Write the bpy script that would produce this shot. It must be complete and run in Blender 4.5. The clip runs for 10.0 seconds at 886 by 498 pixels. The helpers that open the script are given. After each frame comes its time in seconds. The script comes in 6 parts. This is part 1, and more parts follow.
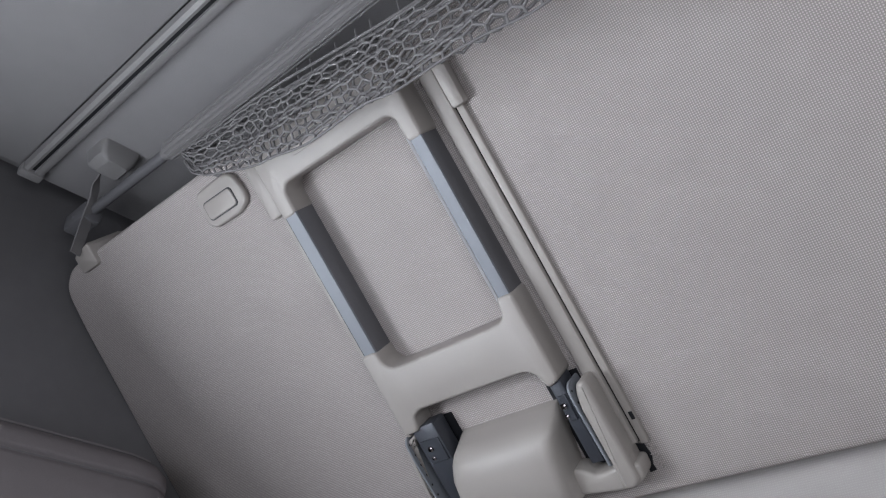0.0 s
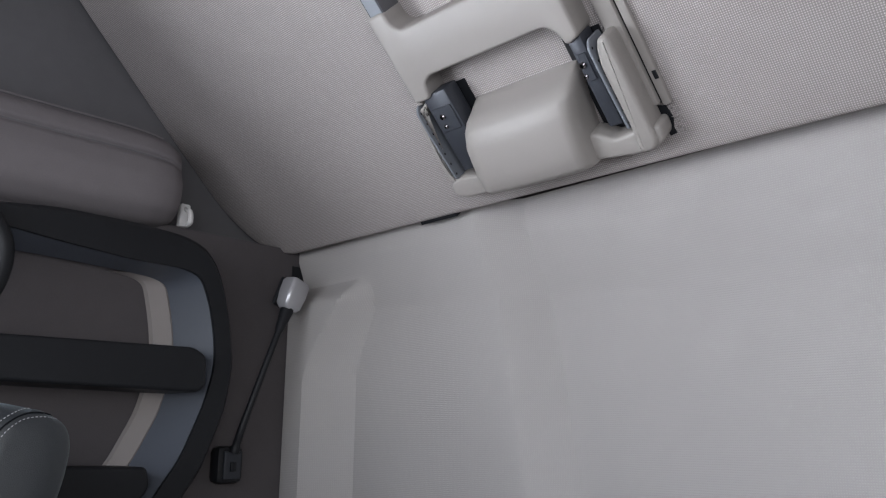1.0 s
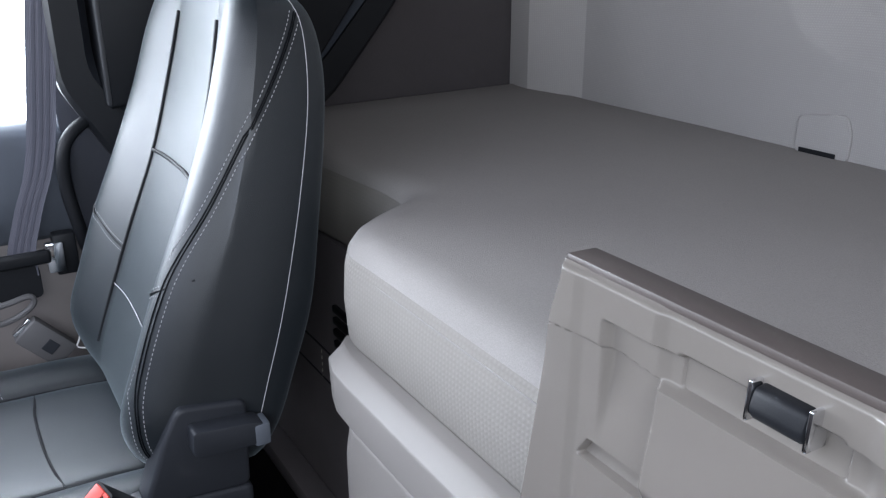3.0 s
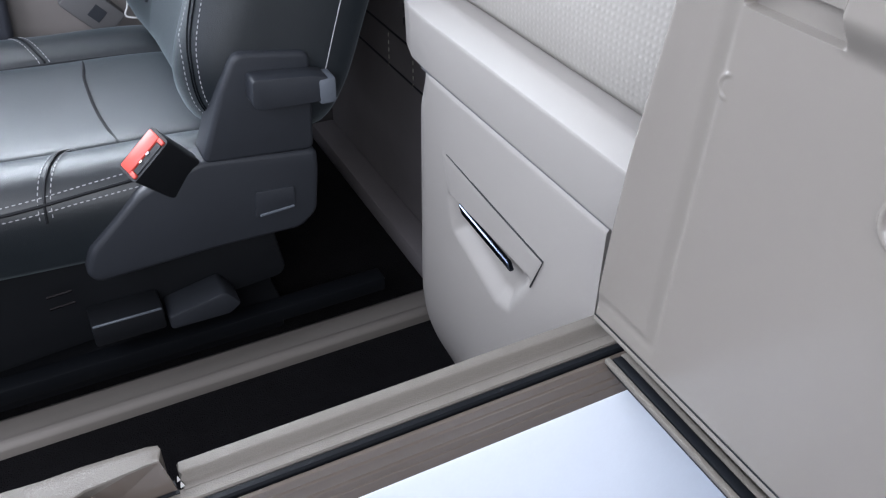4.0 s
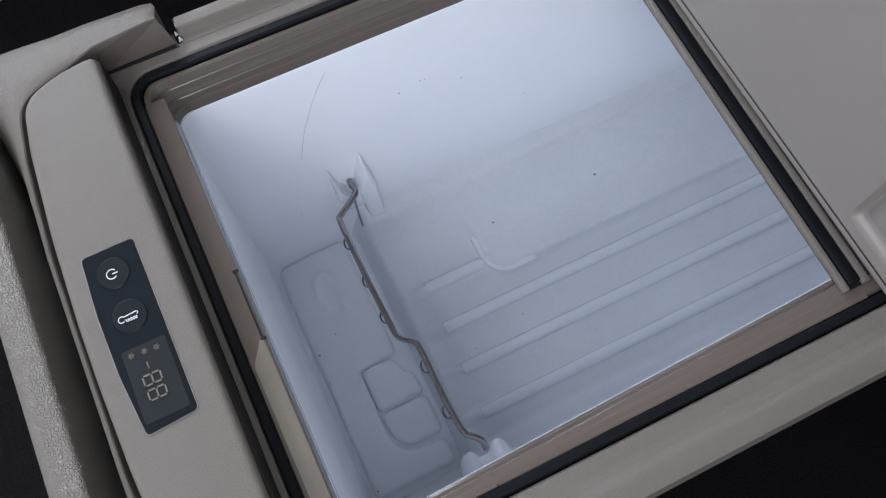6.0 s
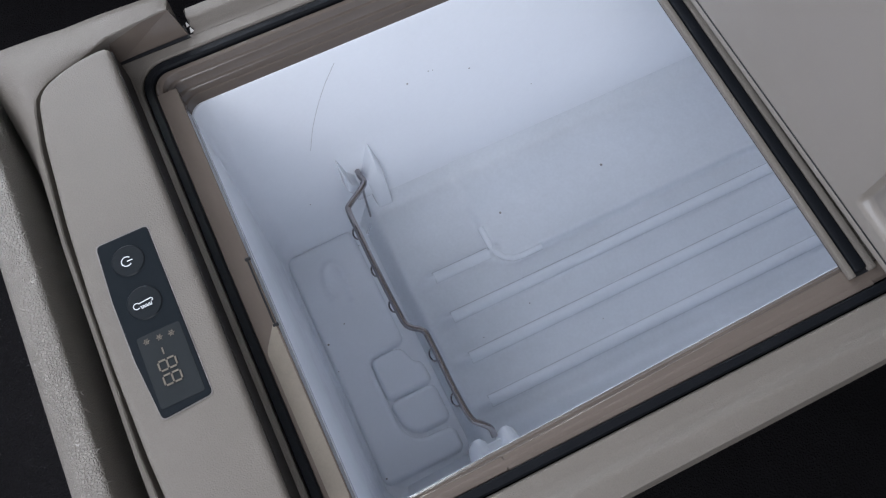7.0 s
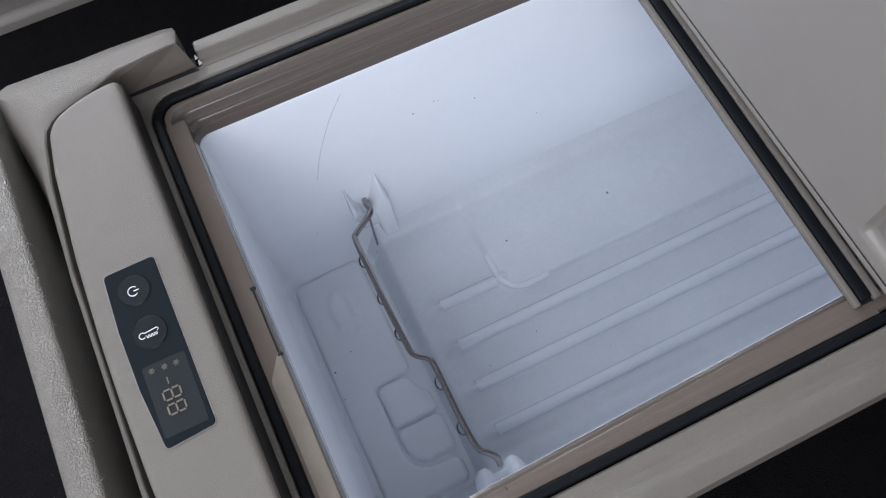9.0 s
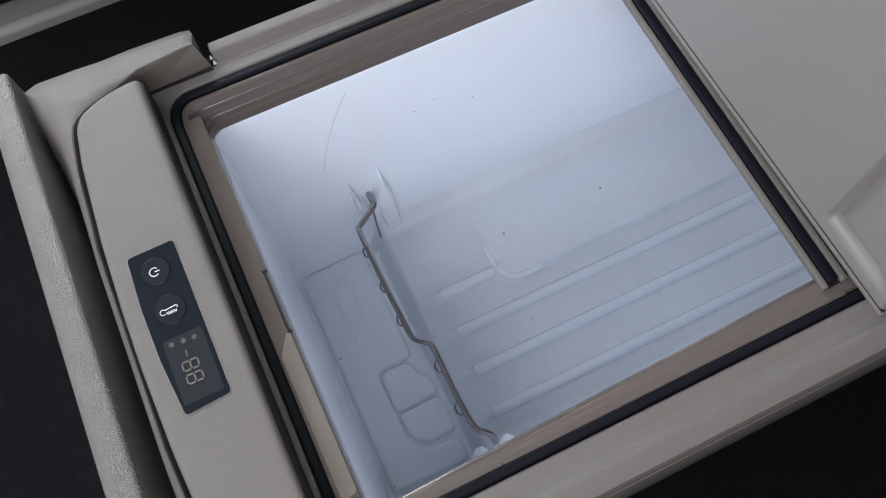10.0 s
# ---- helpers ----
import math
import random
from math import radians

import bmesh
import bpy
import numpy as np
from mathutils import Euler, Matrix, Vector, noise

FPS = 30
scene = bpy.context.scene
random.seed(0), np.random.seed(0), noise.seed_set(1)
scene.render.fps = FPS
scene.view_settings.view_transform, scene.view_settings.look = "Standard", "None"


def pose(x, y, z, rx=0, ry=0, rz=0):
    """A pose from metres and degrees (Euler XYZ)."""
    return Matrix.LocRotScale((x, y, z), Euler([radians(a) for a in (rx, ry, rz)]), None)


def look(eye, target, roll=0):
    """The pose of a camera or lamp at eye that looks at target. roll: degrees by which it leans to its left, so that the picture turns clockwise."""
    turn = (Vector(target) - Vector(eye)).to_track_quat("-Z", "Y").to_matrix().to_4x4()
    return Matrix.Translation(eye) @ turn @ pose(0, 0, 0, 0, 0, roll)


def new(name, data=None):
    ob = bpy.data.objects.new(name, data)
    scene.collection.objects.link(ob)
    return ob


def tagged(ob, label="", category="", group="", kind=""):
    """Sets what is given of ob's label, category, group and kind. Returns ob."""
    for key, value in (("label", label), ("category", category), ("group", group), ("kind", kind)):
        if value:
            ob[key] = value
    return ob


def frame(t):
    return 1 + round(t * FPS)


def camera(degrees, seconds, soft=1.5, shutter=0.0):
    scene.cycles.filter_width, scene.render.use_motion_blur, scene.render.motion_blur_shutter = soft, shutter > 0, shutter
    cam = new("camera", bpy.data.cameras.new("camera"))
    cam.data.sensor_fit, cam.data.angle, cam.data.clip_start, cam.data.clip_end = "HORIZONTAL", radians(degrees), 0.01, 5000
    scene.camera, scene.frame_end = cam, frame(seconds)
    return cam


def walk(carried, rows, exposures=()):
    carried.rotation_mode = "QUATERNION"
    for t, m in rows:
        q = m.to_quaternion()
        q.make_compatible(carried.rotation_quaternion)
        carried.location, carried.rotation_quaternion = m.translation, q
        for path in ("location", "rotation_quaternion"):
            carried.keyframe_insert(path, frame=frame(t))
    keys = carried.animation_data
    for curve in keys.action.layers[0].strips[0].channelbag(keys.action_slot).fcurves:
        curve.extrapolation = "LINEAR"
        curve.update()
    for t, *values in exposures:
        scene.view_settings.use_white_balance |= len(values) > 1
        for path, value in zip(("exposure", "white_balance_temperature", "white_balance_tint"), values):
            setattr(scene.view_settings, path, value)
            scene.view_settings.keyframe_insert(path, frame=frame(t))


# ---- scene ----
cam = camera(56.46, 10.0, soft=1.2)
PATH = [
    (0, look((-1.2450, -0.6124, 1.2447), (-0.6292, -0.0441, 1.7905), -0.15)),
    (0.2, look((-1.2303, -0.6077, 1.2448), (-0.6028, -0.0232, 1.7549), -0.03)),
    (0.5, look((-1.1920, -0.5956, 1.2451), (-0.5339, 0.0313, 1.6620), 0.28)),
    (1, look((-1.1537, -0.5629, 1.2042), (-0.4615, 0.1217, 1.4327), 0.50)),
    (1.5, look((-1.1300, -0.5246, 1.1841), (-0.4367, 0.1953, 1.2177), 0.80)),
    (2, look((-1.1488, -0.5142, 1.1485), (-0.4728, 0.2074, 0.9996), 1.07)),
    (2.2, look((-1.1425, -0.5070, 1.1465), (-0.4766, 0.2064, 0.9280), 1.17)),
    (3.3, look((-1.1769, -0.5033, 1.0948), (-0.7437, 0.3033, 0.6926), -0.45)),
    (3.5, look((-1.1786, -0.4810, 1.0506), (-0.7593, 0.3065, 0.5990), 0.03)),
    (4, look((-1.1767, -0.4502, 0.9490), (-0.8073, 0.2654, 0.3562), 0.62)),
    (4.5, look((-1.1698, -0.4783, 0.9919), (-0.8743, 0.1206, 0.2477), 0.20)),
    (5, look((-1.1557, -0.4698, 0.9877), (-0.9217, -0.0032, 0.1347), 0.74)),
    (5.2, look((-1.1550, -0.4710, 0.9940), (-0.9510, -0.0605, 0.1050), 0.50)),
    (5.5, look((-1.1493, -0.4688, 0.9987), (-0.9843, -0.1349, 0.0706), 0.35)),
    (7, look((-1.1574, -0.4727, 1.0039), (-1.0142, -0.1520, 0.0676), -1.96)),
    (7.5, look((-1.1544, -0.4780, 1.0085), (-1.0132, -0.1544, 0.0729), -2.51)),
    (8, look((-1.1508, -0.4740, 1.0077), (-1.0090, -0.1443, 0.0744), -2.80)),
    (8.5, look((-1.1538, -0.4762, 1.0087), (-1.0081, -0.1269, 0.0831), -3.39)),
    (9, look((-1.1526, -0.4736, 1.0072), (-1.0089, -0.1212, 0.0825), -3.79)),
    (9.5, look((-1.1574, -0.4845, 1.0176), (-1.0152, -0.1294, 0.0937), -4.08)),
    (10, look((-1.1589, -0.5011, 1.0401), (-1.0187, -0.1415, 0.1176), -4.53)),
]
walk(cam, PATH, [(0.0, -0.16, 6500, 10), (0.5, -0.16, 6490, 10), (0.9, 0.04, 6480, 10), (1.2, 0.08, 6470, 10), (1.5, 0.17, 6450, 10), (1.8, 0.30, 6350, 10), (2.0, 0.37, 6250, 10), (3.3, -0.02, 6200, 10), (3.5, 0.05, 6200, 10), (4.0, 0.47, 6300, 10), (4.5, 0.06, 6380, 10), (5.0, -0.10, 6350, 10), (5.5, -0.10, 6350, 10), (7.0, 0.0, 6400, 10), (10.0, 0.02, 6400, 10)])

from mathutils.bvhtree import BVHTree

# ---- world and light ----
world = bpy.data.worlds.new("sky")
scene.world = world
world.use_nodes = True
wn = world.node_tree.nodes
sky = wn.new("ShaderNodeTexSky")
sky.sky_type = "NISHITA"
sky.sun_disc = False
sky.sun_elevation = radians(40)
sky.sun_rotation = radians(200)
world.node_tree.links.new(sky.outputs[0], wn["Background"].inputs[0])
wn["Background"].inputs[1].default_value = 0.12


def window_light(name, place, toward, size_x, size_y, watts, colour):
    lamp = bpy.data.lights.new(name, "AREA")
    lamp.shape, lamp.size, lamp.size_y = "RECTANGLE", size_x, size_y
    lamp.energy, lamp.color = watts, colour
    ob = new(name, lamp)
    ob.matrix_basis = look(place, toward)
    return ob


window_light("windscreen_daylight", (-1.98, 0.0, 1.45), (-0.7, 0.0, 0.85), 2.0, 0.85, 18, (0.94, 0.97, 1.07))
window_light("near_window_daylight", (-1.42, -1.13, 1.30), (-0.9, 0.0, 0.9), 0.80, 0.62, 10.0, (0.95, 0.98, 1.04))
window_light("far_window_daylight", (-1.40, 1.15, 1.175), (-1.12, 0.0, 1.48), 0.90, 0.74, 28.5, (0.93, 0.98, 1.06))


# ---- materials ----
def material(name, colour, rough=0.5, grain=400.0, bump=0.15, spread=0.0006, patch=3.0, vary=0.06, metal=0.0,
             weave=0.0, axes="XY", depth=0.2, cells=0.0, specular=0.5, island=False, fleck=0.0):
    """Principled surface with stains at one scale, grain at another and fine relief."""
    m = bpy.data.materials.new(name)
    m.use_nodes = True
    n, link = m.node_tree.nodes, m.node_tree.links.new
    p = n["Principled BSDF"]
    p.inputs["Metallic"].default_value = metal
    p.inputs["Specular IOR Level"].default_value = specular
    at = n.new("ShaderNodeTexCoord").outputs["Object"]

    def tex(kind, scale, **values):
        t = n.new(kind)
        link(at, t.inputs["Vector"])
        t.inputs["Scale"].default_value = scale
        for key, value in values.items():
            t.inputs[key].default_value = value
        return t

    def maths(op, a, b):
        t = n.new("ShaderNodeMath")
        t.operation = op
        for socket, value in zip(t.inputs, (a, b)):
            if isinstance(value, (int, float)):
                socket.default_value = value
            else:
                link(value, socket)
        return t.outputs[0]

    big = tex("ShaderNodeTexNoise", patch, Detail=4.0, Roughness=0.6).outputs["Fac"]
    fine = tex("ShaderNodeTexNoise", grain, Detail=2.0).outputs["Fac"]
    mid = tex("ShaderNodeTexNoise", patch * 11.0, Detail=3.0).outputs["Fac"]
    tone = maths("ADD", maths("MULTIPLY", maths("SUBTRACT", big, 0.5), 2.0 * vary), 1.0)
    tone = maths("ADD", tone, maths("MULTIPLY", maths("SUBTRACT", mid, 0.5), 0.8 * vary))
    tone = maths("ADD", tone, maths("MULTIPLY", maths("SUBTRACT", fine, 0.5), 1.2 * vary + fleck))
    height = fine
    if weave:
        warp = n.new("ShaderNodeTexWave")
        weft = n.new("ShaderNodeTexWave")
        for w, axis in ((warp, axes[0]), (weft, axes[1])):
            link(at, w.inputs["Vector"])
            w.bands_direction = axis
            w.inputs["Scale"].default_value = weave
            w.inputs["Distortion"].default_value = 1.3
            w.inputs["Detail"].default_value = 2.0
        cloth = maths("MULTIPLY", warp.outputs["Fac"], weft.outputs["Fac"])
        height = maths("ADD", maths("MULTIPLY", fine, 0.35), cloth)
        tone = maths("ADD", tone, maths("MULTIPLY", maths("SUBTRACT", cloth, 0.25), depth))
    if cells:
        v = tex("ShaderNodeTexVoronoi", cells)
        v.feature = "DISTANCE_TO_EDGE"
        height = maths("ADD", maths("MULTIPLY", fine, 0.3), maths("MINIMUM", maths("MULTIPLY", v.outputs["Distance"], 6.0), 1.0))
    mix = n.new("ShaderNodeVectorMath")
    mix.operation = "SCALE"
    mix.inputs[0].default_value = colour
    link(tone, mix.inputs["Scale"])
    link(mix.outputs[0], p.inputs["Base Color"])
    link(maths("ADD", maths("MULTIPLY", maths("SUBTRACT", mid, 0.5), 0.07), rough), p.inputs["Roughness"])
    b = n.new("ShaderNodeBump")
    b.inputs["Strength"].default_value = bump
    b.inputs["Distance"].default_value = spread
    link(height, b.inputs["Height"])
    link(b.outputs[0], p.inputs["Normal"])
    return m


FABRIC = material("bunk_fabric", (0.375, 0.345, 0.334), 0.9, 900, 0.6, 0.0011, 2.5, 0.05, weave=92.0, depth=0.88, fleck=0.22, specular=0.12)
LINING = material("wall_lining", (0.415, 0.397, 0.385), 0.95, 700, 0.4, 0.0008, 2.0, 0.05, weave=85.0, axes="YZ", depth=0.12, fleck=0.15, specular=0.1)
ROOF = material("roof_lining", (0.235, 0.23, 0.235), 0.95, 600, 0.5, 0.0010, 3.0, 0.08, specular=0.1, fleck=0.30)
SIDE = material("side_lining", (0.090, 0.082, 0.085), 0.95, 500, 0.4, 0.0008, 3.0, 0.12, specular=0.1)
DARK_SIDE = material("dark_side_lining", (0.15, 0.147, 0.152), 0.95, 500, 0.4, 0.0008, 3.0, 0.15, specular=0.1)
BEIGE = material("beige_plastic", (0.325, 0.303, 0.283), 0.48, 1400, 0.12, 0.0003, 4.0, 0.03)
GREIGE = material("grey_brown_plastic", (0.140, 0.126, 0.110), 0.6, 1100, 0.55, 0.0006, 5.0, 0.06, specular=0.3, fleck=0.16)
BASE = material("bunk_base_plastic", (0.255, 0.238, 0.224), 0.6, 1500, 0.12, 0.0003, 4.0, 0.03)
LID = material("lid_plastic", (0.188, 0.171, 0.153), 0.20, 1200, 0.03, 0.0002, 4.0, 0.03)
RIM = material("rim_plastic", (0.116, 0.095, 0.081), 0.16, 1200, 0.03, 0.0002, 6.0, 0.025)
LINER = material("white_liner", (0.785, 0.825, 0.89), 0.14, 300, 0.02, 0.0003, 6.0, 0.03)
SHADED_WORN_LINER = material("shaded_worn_floor_liner", (0.67, 0.71, 0.765), 0.12, 300, 0.02, 0.0003, 9.0, 0.09)
CREST = material("rib_highlight_liner", (0.705, 0.745, 0.80), 0.12, 300, 0.02, 0.0003, 9.0, 0.06)
RUBBER = material("black_rubber", (0.006, 0.007, 0.009), 0.55, 900, 0.1, 0.0003, 8.0, 0.1, specular=0.12)
STEEL = material("bare_steel", (0.32, 0.30, 0.31), 0.08, 800, 0.05, 0.0002, 8.0, 0.08, metal=1.0)
CHROME = material("chrome", (0.75, 0.76, 0.78), 0.12, 800, 0.02, 0.0002, 8.0, 0.04, metal=1.0)
ALU = material("brushed_aluminium", (0.21, 0.225, 0.25), 0.5, 600, 0.08, 0.0003, 5.0, 0.05, metal=0.1, specular=0.3)
SILVER = material("silver_paint", (0.50, 0.50, 0.52), 0.35, 600, 0.08, 0.0003, 8.0, 0.08, metal=0.5)
RAIL = material("dark_rail_plastic", (0.12, 0.12, 0.128), 0.5, 900, 0.1, 0.0003, 5.0, 0.06)
BLUE_STEEL = material("grey_steel", (0.055, 0.060, 0.073), 0.4, 900, 0.08, 0.0003, 8.0, 0.12, metal=0.3)
LEATHER = material("black_leather", (0.0088, 0.0122, 0.0158), 0.41, 1500, 0.30, 0.0004, 4.0, 0.12, cells=480.0, specular=0.75)
LEATHER.node_tree.nodes["Principled BSDF"].inputs["Coat Weight"].default_value = 0.2
LEATHER.node_tree.nodes["Principled BSDF"].inputs["Coat Roughness"].default_value = 0.42
SHEEN = LEATHER.node_tree.nodes["Principled BSDF"].inputs
SHEEN["Sheen Weight"].default_value = 0.17
SHEEN["Sheen Roughness"].default_value = 0.45
SHEEN["Sheen Tint"].default_value = (0.75, 0.92, 1.0, 1.0)
STITCH = material("white_thread", (0.40, 0.40, 0.415), 0.8, 900, 0.2, 0.0003, 8.0, 0.05)
BLACK = material("black_plastic", (0.011, 0.012, 0.0145), 0.5, 1300, 0.2, 0.0004, 6.0, 0.12, specular=0.3)
CHARCOAL = material("charcoal_plastic", (0.028, 0.031, 0.038), 0.5, 1300, 0.2, 0.0004, 6.0, 0.10, specular=0.4)
DARK_CHROME = material("dark_chrome", (0.10, 0.12, 0.16), 0.2, 800, 0.02, 0.0002, 8.0, 0.04, metal=1.0)
PADDING = material("padded_lining", (0.20, 0.184, 0.19), 0.95, 500, 0.4, 0.0008, 3.0, 0.12, specular=0.1)
SLATE = material("slate_plastic", (0.12, 0.135, 0.16), 0.45, 1300, 0.15, 0.0004, 6.0, 0.06)
CARPET = material("black_carpet", (0.012, 0.0115, 0.0125), 0.98, 420, 0.9, 0.003, 4.0, 0.35, specular=0.0)
TRIM = material("grey_trim", (0.25, 0.226, 0.205), 0.6, 1200, 0.15, 0.0004, 5.0, 0.06)
MATTRESS = material("mattress_fabric", (0.298, 0.281, 0.268), 0.95, 700, 0.5, 0.0008, 2.0, 0.06, specular=0.1, fleck=0.28)
KNIT = material("mattress_side_knit", (0.275, 0.258, 0.237), 0.95, 800, 0.30, 0.0010, 3.0, 0.06, weave=52.0, axes="YZ", depth=0.05, specular=0.1)
NETTING = material("net_cord", (0.165, 0.16, 0.162), 0.8, 900, 0.4, 0.0006, 6.0, 0.1)
WEBBING = material("belt_webbing", (0.10, 0.10, 0.125), 0.75, 900, 0.5, 0.0006, 6.0, 0.08, weave=300.0)
RED = material("red_button", (0.62, 0.075, 0.055), 0.35, 900, 0.05, 0.0003, 8.0, 0.04)
GREY_PLASTIC = material("grey_plastic", (0.22, 0.215, 0.215), 0.5, 1300, 0.15, 0.0004, 6.0, 0.06)
BELT_GREY = material("belt_buckle_grey", (0.125, 0.122, 0.124), 0.5, 1300, 0.15, 0.0004, 6.0, 0.06)
WHITE_PLASTIC = material("white_plastic", (0.62, 0.61, 0.60), 0.4, 900, 0.06, 0.0003, 6.0, 0.04)
DARK_GLOSS = material("dark_panel_film", (0.011, 0.014, 0.017), 0.20, 900, 0.02, 0.0002, 8.0, 0.06, specular=0.15)
PAD_SHADE = material("dark_pad_shade", (0.020, 0.018, 0.016), 0.6, 1200, 0.2, 0.0004, 6.0, 0.1, specular=0.2)
WEB = material("web_plastic", (0.085, 0.070, 0.064), 0.5, 1200, 0.1, 0.0003, 6.0, 0.08)
BUTTON = material("button_film", (0.009, 0.0115, 0.014), 0.36, 900, 0.02, 0.0002, 8.0, 0.06, specular=0.18)
PRINT = material("white_print", (0.72, 0.74, 0.76), 0.5, 900, 0.02, 0.0002, 8.0, 0.03)
SEGMENT = material("dim_segments", (0.150, 0.128, 0.098), 0.4, 900, 0.02, 0.0002, 8.0, 0.03)
BAR = material("front_bar_plastic", (0.20, 0.182, 0.160), 0.5, 900, 0.75, 0.0012, 5.0, 0.06, cells=520.0)
TAUPE = material("taupe_plastic", (0.26, 0.235, 0.225), 0.6, 1200, 0.15, 0.0004, 5.0, 0.06)
RIM_REFLECTION = material("rim_reflection_plastic", (0.20, 0.175, 0.145), 0.3, 1200, 0.05, 0.0003, 30.0, 0.2)
PANEL_EDGE = material("worn_panel_edge", (0.15, 0.137, 0.13), 0.5, 1200, 0.15, 0.0004, 60.0, 0.7)
DUSK = material("dusk_plastic", (0.055, 0.058, 0.072), 0.5, 1200, 0.15, 0.0004, 5.0, 0.08)
DISPLAY = material("display_film", (0.022, 0.025, 0.027), 0.22, 900, 0.02, 0.0002, 8.0, 0.06, specular=0.2)
WEB_STRIPE = material("belt_stripe", (0.06, 0.06, 0.08), 0.75, 900, 0.5, 0.0006, 6.0, 0.08)
GLASS = material("window_glass", (0.9, 0.92, 0.92), 0.03, 200, 0.0, 0.0001, 3.0, 0.0)
GLASS.node_tree.nodes["Principled BSDF"].inputs["Transmission Weight"].default_value = 1.0
GLASS.node_tree.nodes["Principled BSDF"].inputs["IOR"].default_value = 1.05
SLATE_DARK = material("blue_grey_plastic", (0.075, 0.085, 0.105), 0.5, 1300, 0.15, 0.0004, 6.0, 0.06)
STICKER = material("faded_sticker", (0.36, 0.35, 0.30), 0.5, 900, 0.05, 0.0002, 8.0, 0.05)
TARMAC = material("tarmac", (0.16, 0.16, 0.16), 0.9, 60, 0.3, 0.004, 0.6, 0.15)


# ---- mesh helpers ----
def box(bm, lo, hi, r=0.0, seg=2):
    """A box between two corners, its edges rounded by r."""
    made = bmesh.ops.create_cube(bm, size=1.0)["verts"]
    a, b = Vector(lo), Vector(hi)
    for v in made:
        v.co = Vector(((a[i] + b[i]) / 2 + v.co[i] * (b[i] - a[i]) for i in range(3)))
    if r:
        edges = list({e for v in made for e in v.link_edges})
        bmesh.ops.bevel(bm, geom=edges, offset=r, segments=seg, affect="EDGES", profile=0.5)
    return bm


def boxes(*rows):
    bm = bmesh.new()
    for row in rows:
        box(bm, *row)
    return bm


def slab(bm, outline, axis, a, b, r=0.0, seg=2, holes=()):
    """A plate: an outline in the two other axes, from a to b along axis, its edges rounded by r."""
    k = "xyz".index(axis)
    i, j = [(1, 2), (0, 2), (0, 1)][k]

    def put(q, h):
        c = [0.0, 0.0, 0.0]
        c[i], c[j], c[k] = q[0], q[1], h
        return bm.verts.new(c)

    low, high = [put(q, a) for q in outline], [put(q, b) for q in outline]
    faces = [bm.faces.new(low), bm.faces.new(high[::-1])]
    n = len(outline)
    for s in range(n):
        faces.append(bm.faces.new((low[s], high[s], high[(s + 1) % n], low[(s + 1) % n])))
    bmesh.ops.recalc_face_normals(bm, faces=faces)
    if r:
        edges = list({e for f in faces for e in f.edges if e.calc_face_angle(0.0) > 0.5})
        bmesh.ops.bevel(bm, geom=edges, offset=r, segments=seg, affect="EDGES", profile=0.5)
    return bm


def rounded(x0, y0, x1, y1, r, seg=5):
    """The outline of a rectangle with round corners."""
    out = []
    for cx, cy, a in ((x1 - r, y1 - r, 0), (x0 + r, y1 - r, 90), (x0 + r, y0 + r, 180), (x1 - r, y0 + r, 270)):
        out += [(cx + r * math.cos(radians(a + 90 * s / seg)), cy + r * math.sin(radians(a + 90 * s / seg))) for s in range(seg + 1)]
    return out


def soften(outline, r, seg=4):
    """An outline with each corner rounded by r."""
    out = []
    n = len(outline)
    for s in range(n):
        p, a, b = Vector(outline[s]), Vector(outline[s - 1]), Vector(outline[(s + 1) % n])
        q = min(r, (a - p).length * 0.45, (b - p).length * 0.45)
        u, v = p + (a - p).normalized() * q, p + (b - p).normalized() * q
        out += [tuple(u * (1 - t) ** 2 + p * 2 * t * (1 - t) + v * t * t) for t in (g / seg for g in range(seg + 1))]
    return out


def loft(bm, rings, caps=True, closed=True):
    """A skin over rings of equally many points."""
    rows = [[bm.verts.new(q) for q in ring] for ring in rings]
    faces = []
    n = len(rows[0])
    for a, b in zip(rows, rows[1:]):
        for s in range(n if closed else n - 1):
            faces.append(bm.faces.new((a[s], a[(s + 1) % n], b[(s + 1) % n], b[s])))
    if caps and closed:
        faces += [bm.faces.new(rows[0][::-1]), bm.faces.new(rows[-1])]
    bmesh.ops.recalc_face_normals(bm, faces=faces)
    return bm


def tube(bm, path, r, seg=8, caps=True):
    """A round bar along points; r is a radius or one for each point."""
    pts = [Vector(q) for q in path]
    rings = []
    side = None
    for s, q in enumerate(pts):
        way = (pts[min(s + 1, len(pts) - 1)] - pts[max(s - 1, 0)]).normalized()
        if side is None:
            side = way.orthogonal().normalized()
        side = (side - way * side.dot(way)).normalized()
        up = way.cross(side)
        radius = r[s] if isinstance(r, (list, tuple)) else r
        rings.append([q + (side * math.cos(2 * math.pi * g / seg) + up * math.sin(2 * math.pi * g / seg)) * radius for g in range(seg)])
    return loft(bm, rings, caps)


def curve(points, steps=6):
    """A smooth line through points (Catmull-Rom)."""
    p = [Vector(q) for q in points]
    p = [p[0] * 2 - p[1]] + p + [p[-1] * 2 - p[-2]]
    out = []
    for s in range(1, len(p) - 2):
        for g in range(steps):
            t = g / steps
            out.append(0.5 * (p[s] * 2 + (p[s + 1] - p[s - 1]) * t + (p[s - 1] * 2 - p[s] * 5 + p[s + 1] * 4 - p[s + 2]) * t * t
                              + (p[s] * 3 - p[s - 1] - p[s + 1] * 3 + p[s + 2]) * t ** 3))
    return out + [p[-2]]


